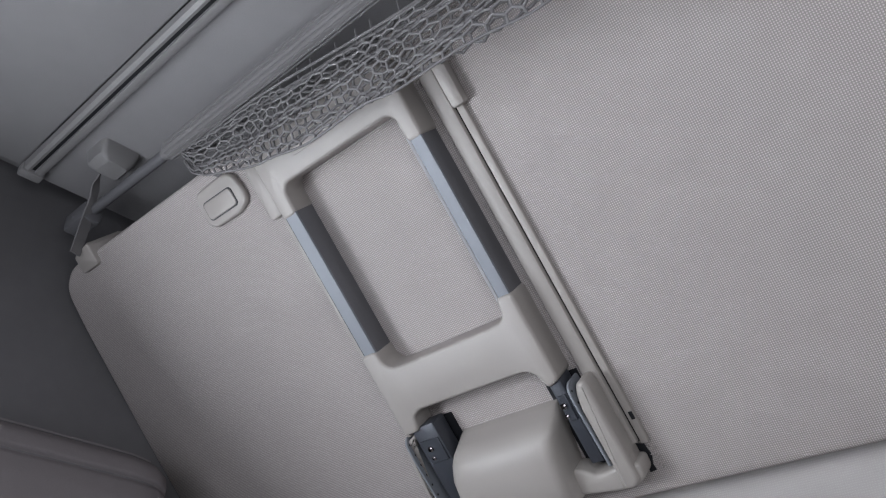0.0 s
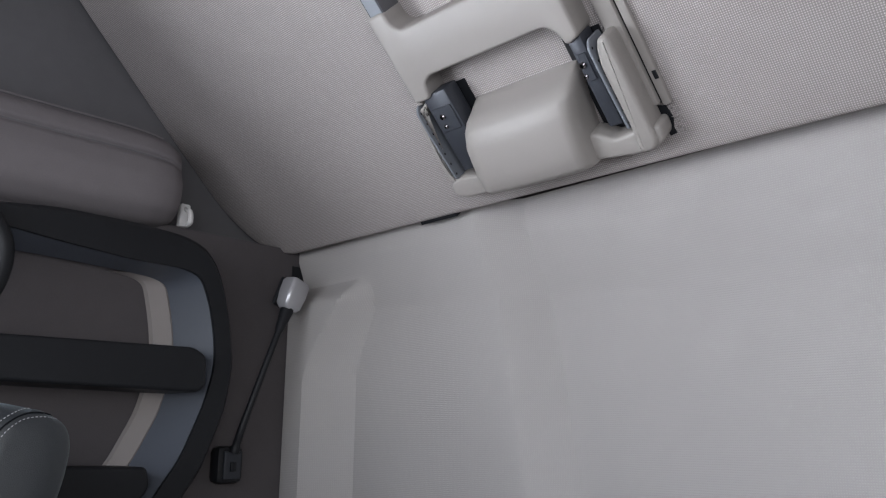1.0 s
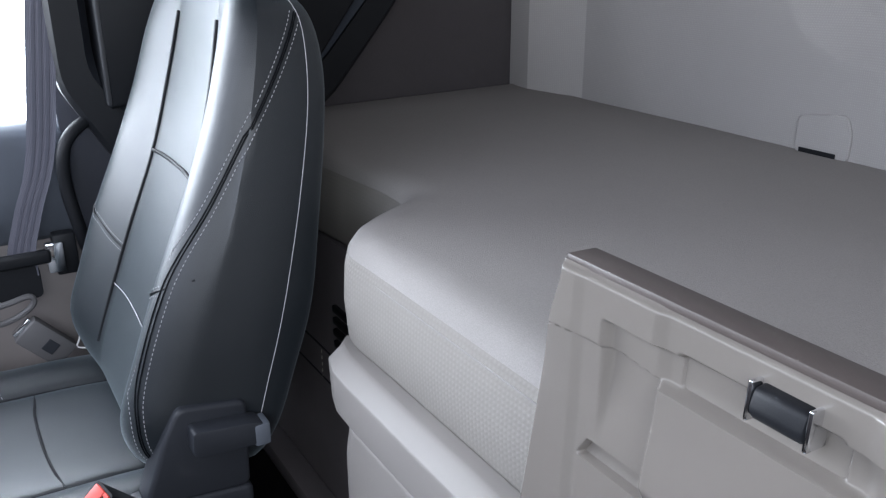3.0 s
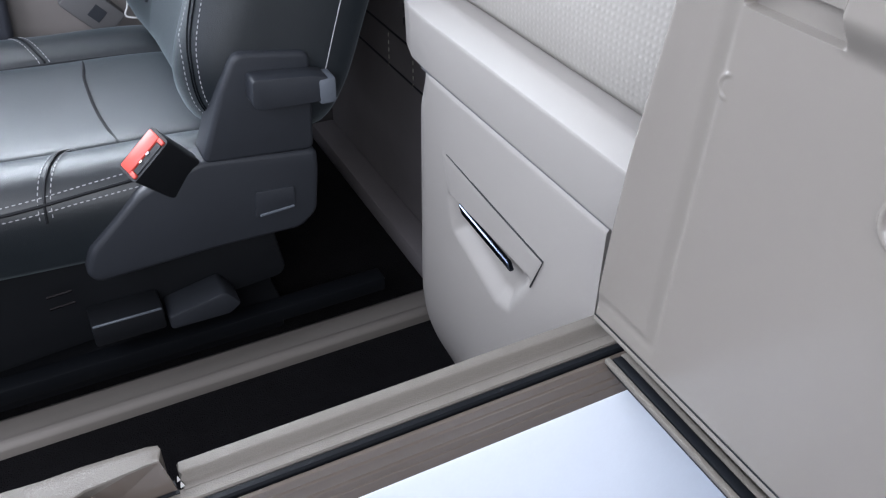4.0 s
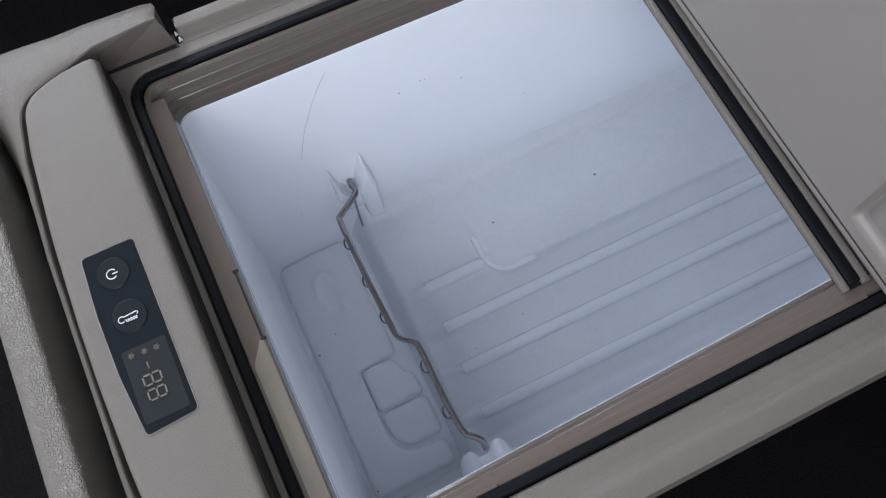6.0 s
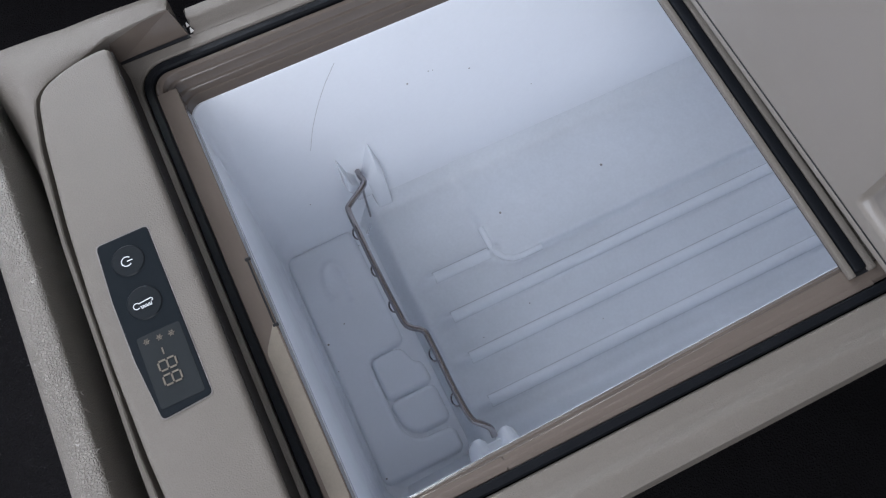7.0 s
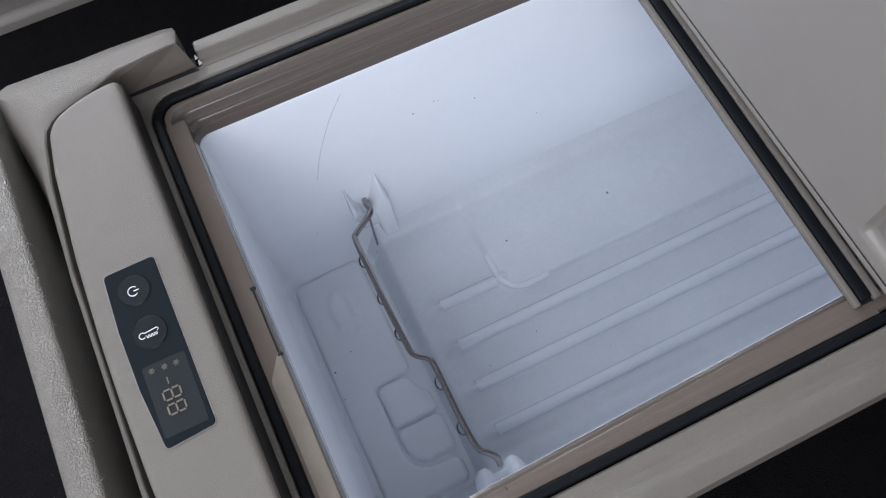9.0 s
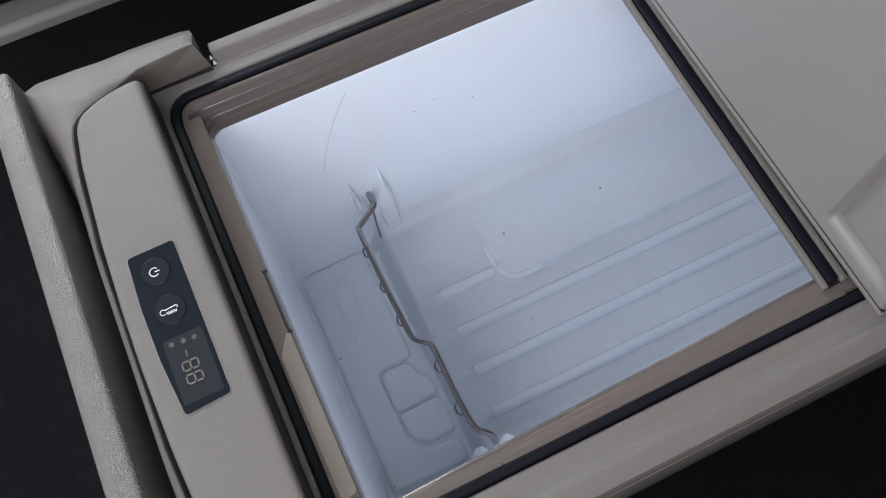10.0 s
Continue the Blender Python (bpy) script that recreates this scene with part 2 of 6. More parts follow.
def disc(bm, centre, axis, r, depth, seg=28, bevel=0.0):
    """A short cylinder about an axis."""
    c = Vector(centre)
    w = Vector(axis).normalized()
    u = w.orthogonal().normalized()
    v = w.cross(u)

    def ring(h, q):
        return [c + w * h + (u * math.cos(2 * math.pi * g / seg) + v * math.sin(2 * math.pi * g / seg)) * q for g in range(seg)]

    rows = [ring(0, r), ring(depth - bevel, r), ring(depth, r - bevel)] if bevel else [ring(0, r), ring(depth, r)]
    return loft(bm, rows)


def finish(bm, name, mat, angle=38):
    bm.normal_update()
    for f in bm.faces:
        f.smooth = True
    for e in bm.edges:
        e.smooth = len(e.link_faces) == 2 and e.calc_face_angle(0.0) < radians(angle)
    mesh = bpy.data.meshes.new(name)
    bm.to_mesh(mesh)
    bm.free()
    mesh.materials.append(mat)
    return mesh


ROOTS = {}


def thing(name, m, label, category, group=""):
    """An empty at a thing's base, which parents its parts."""
    ob = new(name)
    ob.empty_display_size = 0.05
    ob.matrix_basis = m
    ROOTS[ob] = m
    return tagged(ob, label, category, group)


def part(name, bm, mat, parent, label="", local=False, angle=38):
    """One mesh under a thing or a part; the mesh is given in the world's axes, or in the thing's own."""
    m = ROOTS[parent]
    if not local:
        bm.transform(m.inverted())
    ob = new(name, finish(bm, name, mat, angle))
    ob.parent = parent
    ROOTS[ob] = m
    if label:
        ob["label"] = label
    return ob


def single(name, bm, mat, label, category="", kind="", group="", angle=38):
    """A thing that is one mesh."""
    ob = new(name, finish(bm, name, mat, angle))
    return tagged(ob, label, category, group, kind)


# ---- the cab ----
def step(a, b, v):
    t = min(max((v - a) / (b - a), 0.0), 1.0)
    return t * t * (3 - 2 * t)


def structure():
    single("floor", boxes(((-2.0, -1.25, -0.05), (0.10, 1.25, 0.088))), CARPET, "black carpeted cab floor", "floor", "structure")
    bm = bmesh.new()
    slab(bm, [(0.430, 0.04), (0.430, 0.102), (0.437, 0.108), (0.446, 0.108), (0.452, 0.101), (0.488, 0.100), (0.498, 0.094), (0.501, 0.04)], "x", -2.0, -0.70, 0.002, 1)
    single("floor_trim", bm, TRIM, "grey plastic trim strip along the carpeted floor", "trim", "structure")
    # rear wall: a lined panel with a recessed field
    bm = bmesh.new()
    ny, nz = 260, 170
    grid = []

    def ramp(a, b, v):
        return min(max((v - a) / (b - a), 0.0), 1.0)

    for a in range(ny + 1):
        y = -1.12 + 2.20 * a / ny
        row = []
        for b in range(nz + 1):
            z = 0.30 + 1.37 * b / nz
            lean = step(1.33, 1.56, z)
            left = ramp(0.903 - 0.070 * lean, 1.012 - 0.135 * lean, y)
            dy, dz, r = 0.425 + 0.17 * (z - 1.2) - y, (z - 0.940) * 1.5, 0.15
            inside = r - math.hypot(r - dy, r - dz) if dy < r and dz < r else min(dy, dz)
            h = 0.070 * left * (1 - step(1.505, 1.575, z)) - 0.054 * ramp(0.0, 0.088, inside) + 0.046 * ramp(1.462, 1.58, z - 0.045 * y)
            row.append(bm.verts.new((-h + 0.052 - 0.030 * max(0.0, 0.55 - y), y, z)))
        grid.append(row)
    for a in range(ny):
        for b in range(nz):
            bm.faces.new((grid[a][b], grid[a][b + 1], grid[a + 1][b + 1], grid[a + 1][b]))
    loop = [r[0] for r in grid] + grid[-1][1:] + [r[-1] for r in grid[-2::-1]] + grid[0][-2:0:-1]
    behind = [bm.verts.new((0.145, v.co.y, v.co.z)) for v in loop]
    n = len(loop)
    for g in range(n):
        bm.faces.new((loop[g], behind[g], behind[(g + 1) % n], loop[(g + 1) % n]))
    bm.faces.new(behind)
    bmesh.ops.recalc_face_normals(bm, faces=bm.faces)
    single("wall_rear", bm, LINING, "light grey fabric-lined rear cab wall", "wall", "structure", angle=24)
    single("wall_rear_shell", boxes(((0.15, -1.25, 0.0), (0.19, 1.25, 2.55))), SIDE, "dark shell behind the rear cab lining", "wall", "structure")
    bm = boxes(((-0.86, 1.085, 0.05), (0.10, 1.12, 1.66)), ((-0.90, 1.24, 1.60), (0.10, 1.27, 2.55)), ((-0.86, 1.12, 1.62), (0.10, 1.24, 1.66)))
    single("wall_far_side", bm, SIDE, "dark brown-grey lined side wall of the cab", "wall", "structure")
    single("wall_far_upper", boxes(((-2.0, 1.20, 1.62), (-0.02, 1.238, 2.55))), DARK_SIDE, "grey fabric upper side lining", "wall", "structure")
    # far door with its window opening
    bm = boxes(((-2.0, 1.10, 0.05), (-0.86, 1.16, 0.80)), ((-2.0, 1.10, 1.55), (-0.86, 1.16, 1.66)),
               ((-2.0, 1.10, 0.80), (-1.85, 1.16, 1.55)), ((-0.95, 1.10, 0.80), (-0.86, 1.16, 1.55)))
    single("wall_far_door", bm, CHARCOAL, "dark door wall round the side window", "wall", "structure")
    # near side, never in view, with its window
    bm = boxes(((-2.0, -1.20, 0.05), (0.10, -1.14, 0.95)), ((-2.0, -1.20, 1.65), (0.10, -1.14, 2.55)),
               ((-2.0, -1.20, 0.95), (-1.85, -1.14, 1.65)), ((-0.95, -1.20, 0.95), (0.10, -1.14, 1.65)))
    single("wall_near_side", bm, SIDE, "dark grey lined near side wall", "wall", "structure")
    # front with the windscreen opening
    bm = boxes(((-2.10, -1.25, 0.0), (-2.02, 1.25, 0.95)), ((-2.10, -1.25, 1.90), (-2.02, 1.25, 2.55)),
               ((-2.10, -1.25, 0.95), (-2.02, -1.08, 1.90)), ((-2.10, 1.08, 0.95), (-2.02, 1.25, 1.90)))
    single("wall_front", bm, SIDE, "dark grey front wall below and above the windscreen", "wall", "structure")
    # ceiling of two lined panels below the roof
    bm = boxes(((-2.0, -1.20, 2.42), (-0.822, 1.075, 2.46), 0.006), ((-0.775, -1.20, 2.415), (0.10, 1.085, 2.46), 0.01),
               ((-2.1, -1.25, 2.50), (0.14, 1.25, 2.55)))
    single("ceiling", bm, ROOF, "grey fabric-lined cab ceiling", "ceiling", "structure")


def outside():
    bm = bmesh.new()
    box(bm, (-60, -60, -1.6), (60, 60, -1.5))
    single("ground", bm, TARMAC, "grey tarmac yard outside the cab", "ground", "structure")
    t = thing("parked_truck", pose(-3.0, 6.0, -1.5), "white parked truck standing in the yard", "truck")
    part("body", boxes(((-5.5, 5.2, -0.2), (1.5, 7.4, 2.6), 0.06)), WHITE_PLASTIC, t)
    part("chassis", boxes(((-5.4, 5.4, -0.75), (1.4, 7.2, -0.22), 0.03)), CHARCOAL, t, "dark chassis")
    for x in (-4.6, -1.6, -0.3):
        bm = bmesh.new()
        disc(bm, (x, 5.25, -1.02), (0, 1, 0), 0.48, 0.3, 32, 0.05)
        wheel = part("wheel", bm, RUBBER, t, "black tyre")
        bm = bmesh.new()
        disc(bm, (x, 5.24, -1.02), (0, -1, 0), 0.26, 0.02, 24, 0.01)
        part("rim", bm, GREY_PLASTIC, wheel, "grey steel rim")
    h = thing("warehouse", pose(0, 25, -1.5), "pale grey warehouse behind the yard", "building")
    part("wall", boxes(((-30, 25, -1.5), (30, 26, 6.0))), TAUPE, h)
    part("roof_edge", boxes(((-30.2, 24.8, 6.0), (30.2, 26.2, 6.4))), GREY_PLASTIC, h)


def ceiling_rail():
    t = thing("ceiling_rail", pose(-0.80, 0, 2.41), "grey plastic curtain rail along the cab ceiling", "curtain rail")
    bm = bmesh.new()
    prof = [(-0.822, 2.418), (-0.820, 2.400), (-0.812, 2.396), (-0.806, 2.398), (-0.805, 2.409), (-0.797, 2.409), (-0.796, 2.397),
            (-0.786, 2.396), (-0.778, 2.400), (-0.776, 2.418)]
    slab(bm, prof, "y", -1.19, 1.045)
    part("track", bm, GREY_PLASTIC, t)
    part("slot", boxes(((-0.806, -1.19, 2.404), (-0.796, 1.045, 2.4105))), BLACK, t, "dark slot of the rail")
    part("end_cap", boxes(((-0.825, 1.045, 2.392), (-0.773, 1.075, 2.420), 0.006)), GREY_PLASTIC, t, "light grey end cap")


# the tilted frame of the folded-up bunk: u up the slope, v across the cab, w out of the underside
BUNK = Matrix(((-0.7157, 0, -0.6985, -0.09), (0, 1, 0, 0), (0.6985, 0, -0.7157, 1.631), (0, 0, 0, 1)))


def upper_bunk():
    t = thing("upper_bunk", BUNK, "folded-up upper bunk with light grey woven underside", "bunk")
    bm = bmesh.new()
    out = soften([(-0.040, -1.05), (-0.040, 1.08), (0.01, 1.165), (0.12, 1.205), (0.38, 1.200), (0.70, 1.180), (0.790, 1.165), (0.822, 1.11), (0.815, -1.05)], 0.06, 6)
    slab(bm, out, "z", -0.17, -0.05, 0.012, 3)
    part("panel", bm, FABRIC, t, local=True)
    bm = bmesh.new()
    slab(bm, [(0.0, -1.05), (0.0, 1.0), (0.76, 1.0), (0.76, -1.05)], "z", -0.26, -0.171, 0.02, 3)
    part("mattress", bm, MATTRESS, t, local=True)
    # latch
    bm = bmesh.new()
    slab(bm, soften([(0.710, 0.530), (0.722, 0.500), (0.742, 0.495), (0.782, 0.503), (0.792, 0.530), (0.788, 0.612), (0.775, 0.622), (0.722, 0.622), (0.710, 0.606)], 0.012), "z", -0.052, -0.038, 0.006, 4)
    latch = part("latch", bm, BEIGE, t, "grey plastic latch plate", local=True)
    bm = bmesh.new()
    slab(bm, rounded(0.7275, 0.522, 0.7625, 0.606, 0.008), "z", -0.040, -0.0345, 0.002, 2)
    part("button", bm, BEIGE, latch, local=True)
    bm = bmesh.new()
    slab(bm, rounded(0.7255, 0.5200, 0.7645, 0.6080, 0.009), "z", -0.039, -0.0368)
    part("button_gap", bm, CHARCOAL, latch, "dark gap round the button", local=True)
    # strap bracket at the front edge
    bm = bmesh.new()
    slab(bm, soften([(0.790, 0.99), (0.790, 1.06), (0.835, 1.06), (0.845, 0.99)], 0.012), "z", -0.14, -0.040, 0.006, 2)
    part("strap_bracket", bm, BEIGE, t, "light grey strap bracket", local=True)
    bm = boxes(((-0.045, 0.52, -0.075), (-0.030, 0.62, -0.055)))
    part("hinge_slot", bm, BLACK, t, "dark slot at the hinged edge", local=True)


def ladder():
    t = thing("bunk_ladder", BUNK, "stowed beige plastic and aluminium bunk ladder under the bunk", "ladder")
    B, F = -0.054, 0.0
    bm = bmesh.new()
    top = [(0.650, 0.408), (0.650, 0.373), (0.690, 0.373), (0.704, 0.361), (0.704, 0.111), (0.694, 0.099), (0.650, 0.098), (0.650, 0.066),
           (0.765, 0.066), (0.790, 0.090), (0.790, 0.385), (0.765, 0.408)]
    slab(bm, soften(top, 0.010), "z", B, F, 0.006, 3)
    head = part("top_step", bm, BEIGE, t, local=True)
    bm = bmesh.new()
    slab(bm, rounded(0.735, 0.235, 0.775, 0.315, 0.006), "z", F - 0.001, F + 0.0015, 0.001, 1)
    part("grip_pad", bm, BEIGE, head, local=True)
    bm = bmesh.new()
    mid = [(0.370, 0.412), (0.370, 0.373), (0.344, 0.371), (0.331, 0.358), (0.330, 0.335), (0.330, 0.135), (0.333, 0.110), (0.346, 0.099), (0.370, 0.098), (0.370, 0.066),
           (0.212, 0.066), (0.203, 0.092), (0.228, 0.098), (0.243, 0.114), (0.243, 0.352), (0.234, 0.370), (0.206, 0.376), (0.206, 0.412)]
    slab(bm, soften(mid, 0.009), "z", B, F + 0.002, 0.006, 3)
    part("middle_step", bm, BEIGE, t, local=True)
    for lo, hi, facet in ((0.3745, 0.4035, False), (0.070, 0.1005, True)):
        rail = part("rail", boxes(((0.36, lo, B), (0.66, hi, F - 0.006), 0.002)), RAIL, t, "dark grey ladder rail with aluminium face", local=True)
        part("face_strip", boxes(((0.362, lo + 0.0006, F - 0.0075), (0.658, hi - (0.0075 if facet else 0.0004), F - 0.0022), 0.001, 1)), ALU, rail, "brushed aluminium face", local=True)
        if not facet:
            continue
        bm = bmesh.new()
        slab(bm, [(hi - 0.0072, F - 0.0022), (hi + 0.0012, F - 0.0068), (hi + 0.0012, F - 0.012), (hi - 0.0072, F - 0.012)], "x", 0.362, 0.658, 0.0004, 1)
        part("edge_facet", bm, SILVER, rail, "bright bevelled aluminium edge", local=True)
    for lo, hi in ((0.345, 0.404), (0.0690, 0.0990)):
        leg = part("leg", boxes(((0.060, lo, -0.045), (0.212, hi - 0.006, -0.006), 0.003)), BLUE_STEEL, t, "blue-grey steel ladder leg", local=True)
        bm = bmesh.new()
        disc(bm, (0.168, (lo + hi) / 2, -0.004), (0, 0, 1), 0.0055, 0.006, 16, 0.002)
        disc(bm, (0.150, (lo + hi) / 2 + 0.004, -0.004), (0, 0, 1), 0.0042, 0.005, 16, 0.002)
        part("bolt", bm, STEEL, leg, local=True)
        bm = boxes(((0.14, lo + 0.004, -0.007), (0.185, hi - 0.012, -0.003), 0.001, 1))
        part("plate", bm, BLUE_STEEL, leg, "scuffed steel plate", local=True)


def ladder_mount():
    t = thing("ladder_mount", BUNK, "moulded beige plastic mount holding the ladder foot", "ladder mount")
    # domed cover, wider towards its foot
    bm = bmesh.new()
    rings = []
    for u, h, vr, vl in ((0.167, -0.048, 0.118, 0.326), (0.163, -0.036, 0.117, 0.329), (0.154, -0.010, 0.115, 0.333), (0.144, 0.010, 0.115, 0.341), (0.130, 0.021, 0.119, 0.348), (0.103, 0.027, 0.125, 0.359), (0.05, 0.028, 0.133, 0.368), (0.022, 0.024, 0.136, 0.372), (0.010, 0.014, 0.136, 0.372)):
        prof = [(0.0, 0.0), (0.0, 0.55), (0.004, 0.80), (0.012, 0.95), (0.024, 1.0), (0.06, 1.03)]
        row = [(u, vr + a, -0.05 + (h + 0.05) * c) for a, c in prof] + [(u, vl - a * 1.5, -0.05 + (h + 0.05) * c) for a, c in prof[::-1]]
        rings.append(row)
    loft(bm, rings)
    part("cover", bm, BEIGE, t, local=True, angle=60)
    # slim side block beyond the slot
    bm = bmesh.new()
    slab(bm, soften([(0.199, 0.038), (0.197, 0.029), (0.184, 0.0265), (0.018, 0.0265), (0.006, 0.038), (0.006, 0.060), (0.05, 0.058), (0.156, 0.058), (0.183, 0.052), (0.196, 0.045)], 0.010), "z", -0.05, 0.002, 0.008, 4)
    part("side_block", bm, BEIGE, t, local=True, angle=60)
    # foot of the moulding: runs under the cover, the slots and the side block along the bunk's edge
    bm = bmesh.new()
    foot = [(0.0510, 0.4150), (0.0500, 0.4350), (0.0390, 0.4490), (0.0170, 0.4490), (0.0070, 0.4270), (0.0070, 0.3720), (0.0130, 0.3170), (0.0120, 0.2580), (0.0150, 0.1650), (0.0110, 0.1370), (0.0040, 0.0760), (0.0030, 0.0390), (0.0150, 0.0190), (0.0410, 0.0170), (0.0450, 0.0470), (0.0390, 0.0970), (0.0570, 0.1220), (0.0610, 0.3370), (0.0450, 0.3750)]
    slab(bm, soften(foot, 0.008), "z", -0.05, -0.006, 0.007, 3)
    part("foot", bm, BEIGE, t, local=True, angle=60)
    # rounded flange round the outer slot
    bm = bmesh.new()
    flange = [(0.0410, 0.4265), (0.0810, 0.4330), (0.1510, 0.4270), (0.1810, 0.4150), (0.1930, 0.3990), (0.1990, 0.4010), (0.1910, 0.4230), (0.1650, 0.4390), (0.1010, 0.4440), (0.0450, 0.4440)]
    slab(bm, soften(flange, 0.004), "z", -0.05, -0.007, 0.004, 3)
    part("side_flange", bm, BEIGE, t, local=True, angle=60)
    for v in (0.4180, 0.0595):
        bm = bmesh.new()
        slab(bm, soften([(0.050, -0.048), (0.200, -0.048), (0.200, -0.008), (0.190, 0.002), (0.158, 0.003), (0.050, 0.000)], 0.006), "y", v, v + 0.0045, 0.001, 1)
        plate = part("side_plate", bm, ALU, t, "thin perforated steel side plate", local=True)
        for k in range(7):
            bm = bmesh.new()
            disc(bm, (0.060 + 0.021 * k, v - 0.0004, -0.006), (0, 1, 0), 0.0022, 0.0055, 10)
            part("perforation", bm, BLACK, plate, local=True)
    for lo, hi in ((0.058, 0.125), (0.330, 0.428)):
        part("slot", boxes(((0.010, lo, -0.0515), (0.206, hi, -0.0485))), BLACK, t, "black slot round the ladder leg", local=True)
    # guide channel beside the ladder
    c = thing("ladder_guide", BUNK, "narrow beige guide channel beside the ladder", "guide")
    part("channel", boxes(((0.06, 0.0185, -0.052), (0.775, 0.0470, -0.036), 0.004)), BEIGE, c, local=True)
    part("edge_strip", boxes(((0.055, 0.0020, -0.052), (0.662, 0.0160, -0.041), 0.003)), BEIGE, c, local=True)
    part("cap", boxes(((0.660, -0.0090, -0.052), (0.775, 0.0172, -0.030), 0.006)), BEIGE, c, local=True)
    part("left_cap", boxes(((0.662, 0.4175, -0.052), (0.775, 0.4500, -0.016), 0.006)), BEIGE, c, local=True)
    part("left_strip", boxes(((0.200, 0.4048, -0.052), (0.660, 0.4145, -0.0065), 0.0015)), BEIGE, c, local=True)
    # First box fills the joint; the second is the strip's shadow as a black line.
    part("shadow_gap", boxes(((0.205, 0.4034, -0.0515), (0.660, 0.4052, -0.0040)), ((0.200, 0.4144, -0.0515), (0.660, 0.4166, -0.0100))), BLACK, c, "dark joint and painted shadow line along the ladder", local=True)
    part("strip_gap", boxes(((0.06, 0.0160, -0.0515), (0.760, 0.0190, -0.0440))), BLACK, c, "dark joint between the strips", local=True)
    bm = bmesh.new()
    slab(bm, [(0.056, 0.030), (0.052, 0.016), (0.030, 0.013), (0.014, 0.019), (0.004, 0.018), (0.002, 0.030)], "z", -0.0510, -0.0485)
    part("torn_hole", bm, BLACK, c, "small dark torn hole in the fabric", local=True)
    part("tag", boxes(((0.099, 0.0030, -0.0425), (0.1130, 0.0095, -0.0395), 0.0008, 1)), BLACK, c, "small black tag", local=True)
    rnd = random.Random(3)
    bm = bmesh.new()
    for k in range(7):
        u, v = 0.008 + 0.006 * k, 0.014 + rnd.uniform(-0.003, 0.003)
        tube(bm, curve([(u, v, -0.0495), (u + rnd.uniform(-0.008, 0.008), v - 0.006, -0.046), (u + rnd.uniform(-0.012, 0.004), v - 0.014, -0.0495)], 4), 0.0006, 4)
    tagged(part("loose_thread", bm, FABRIC, c, "frayed pale threads", local=True), kind="stuff")


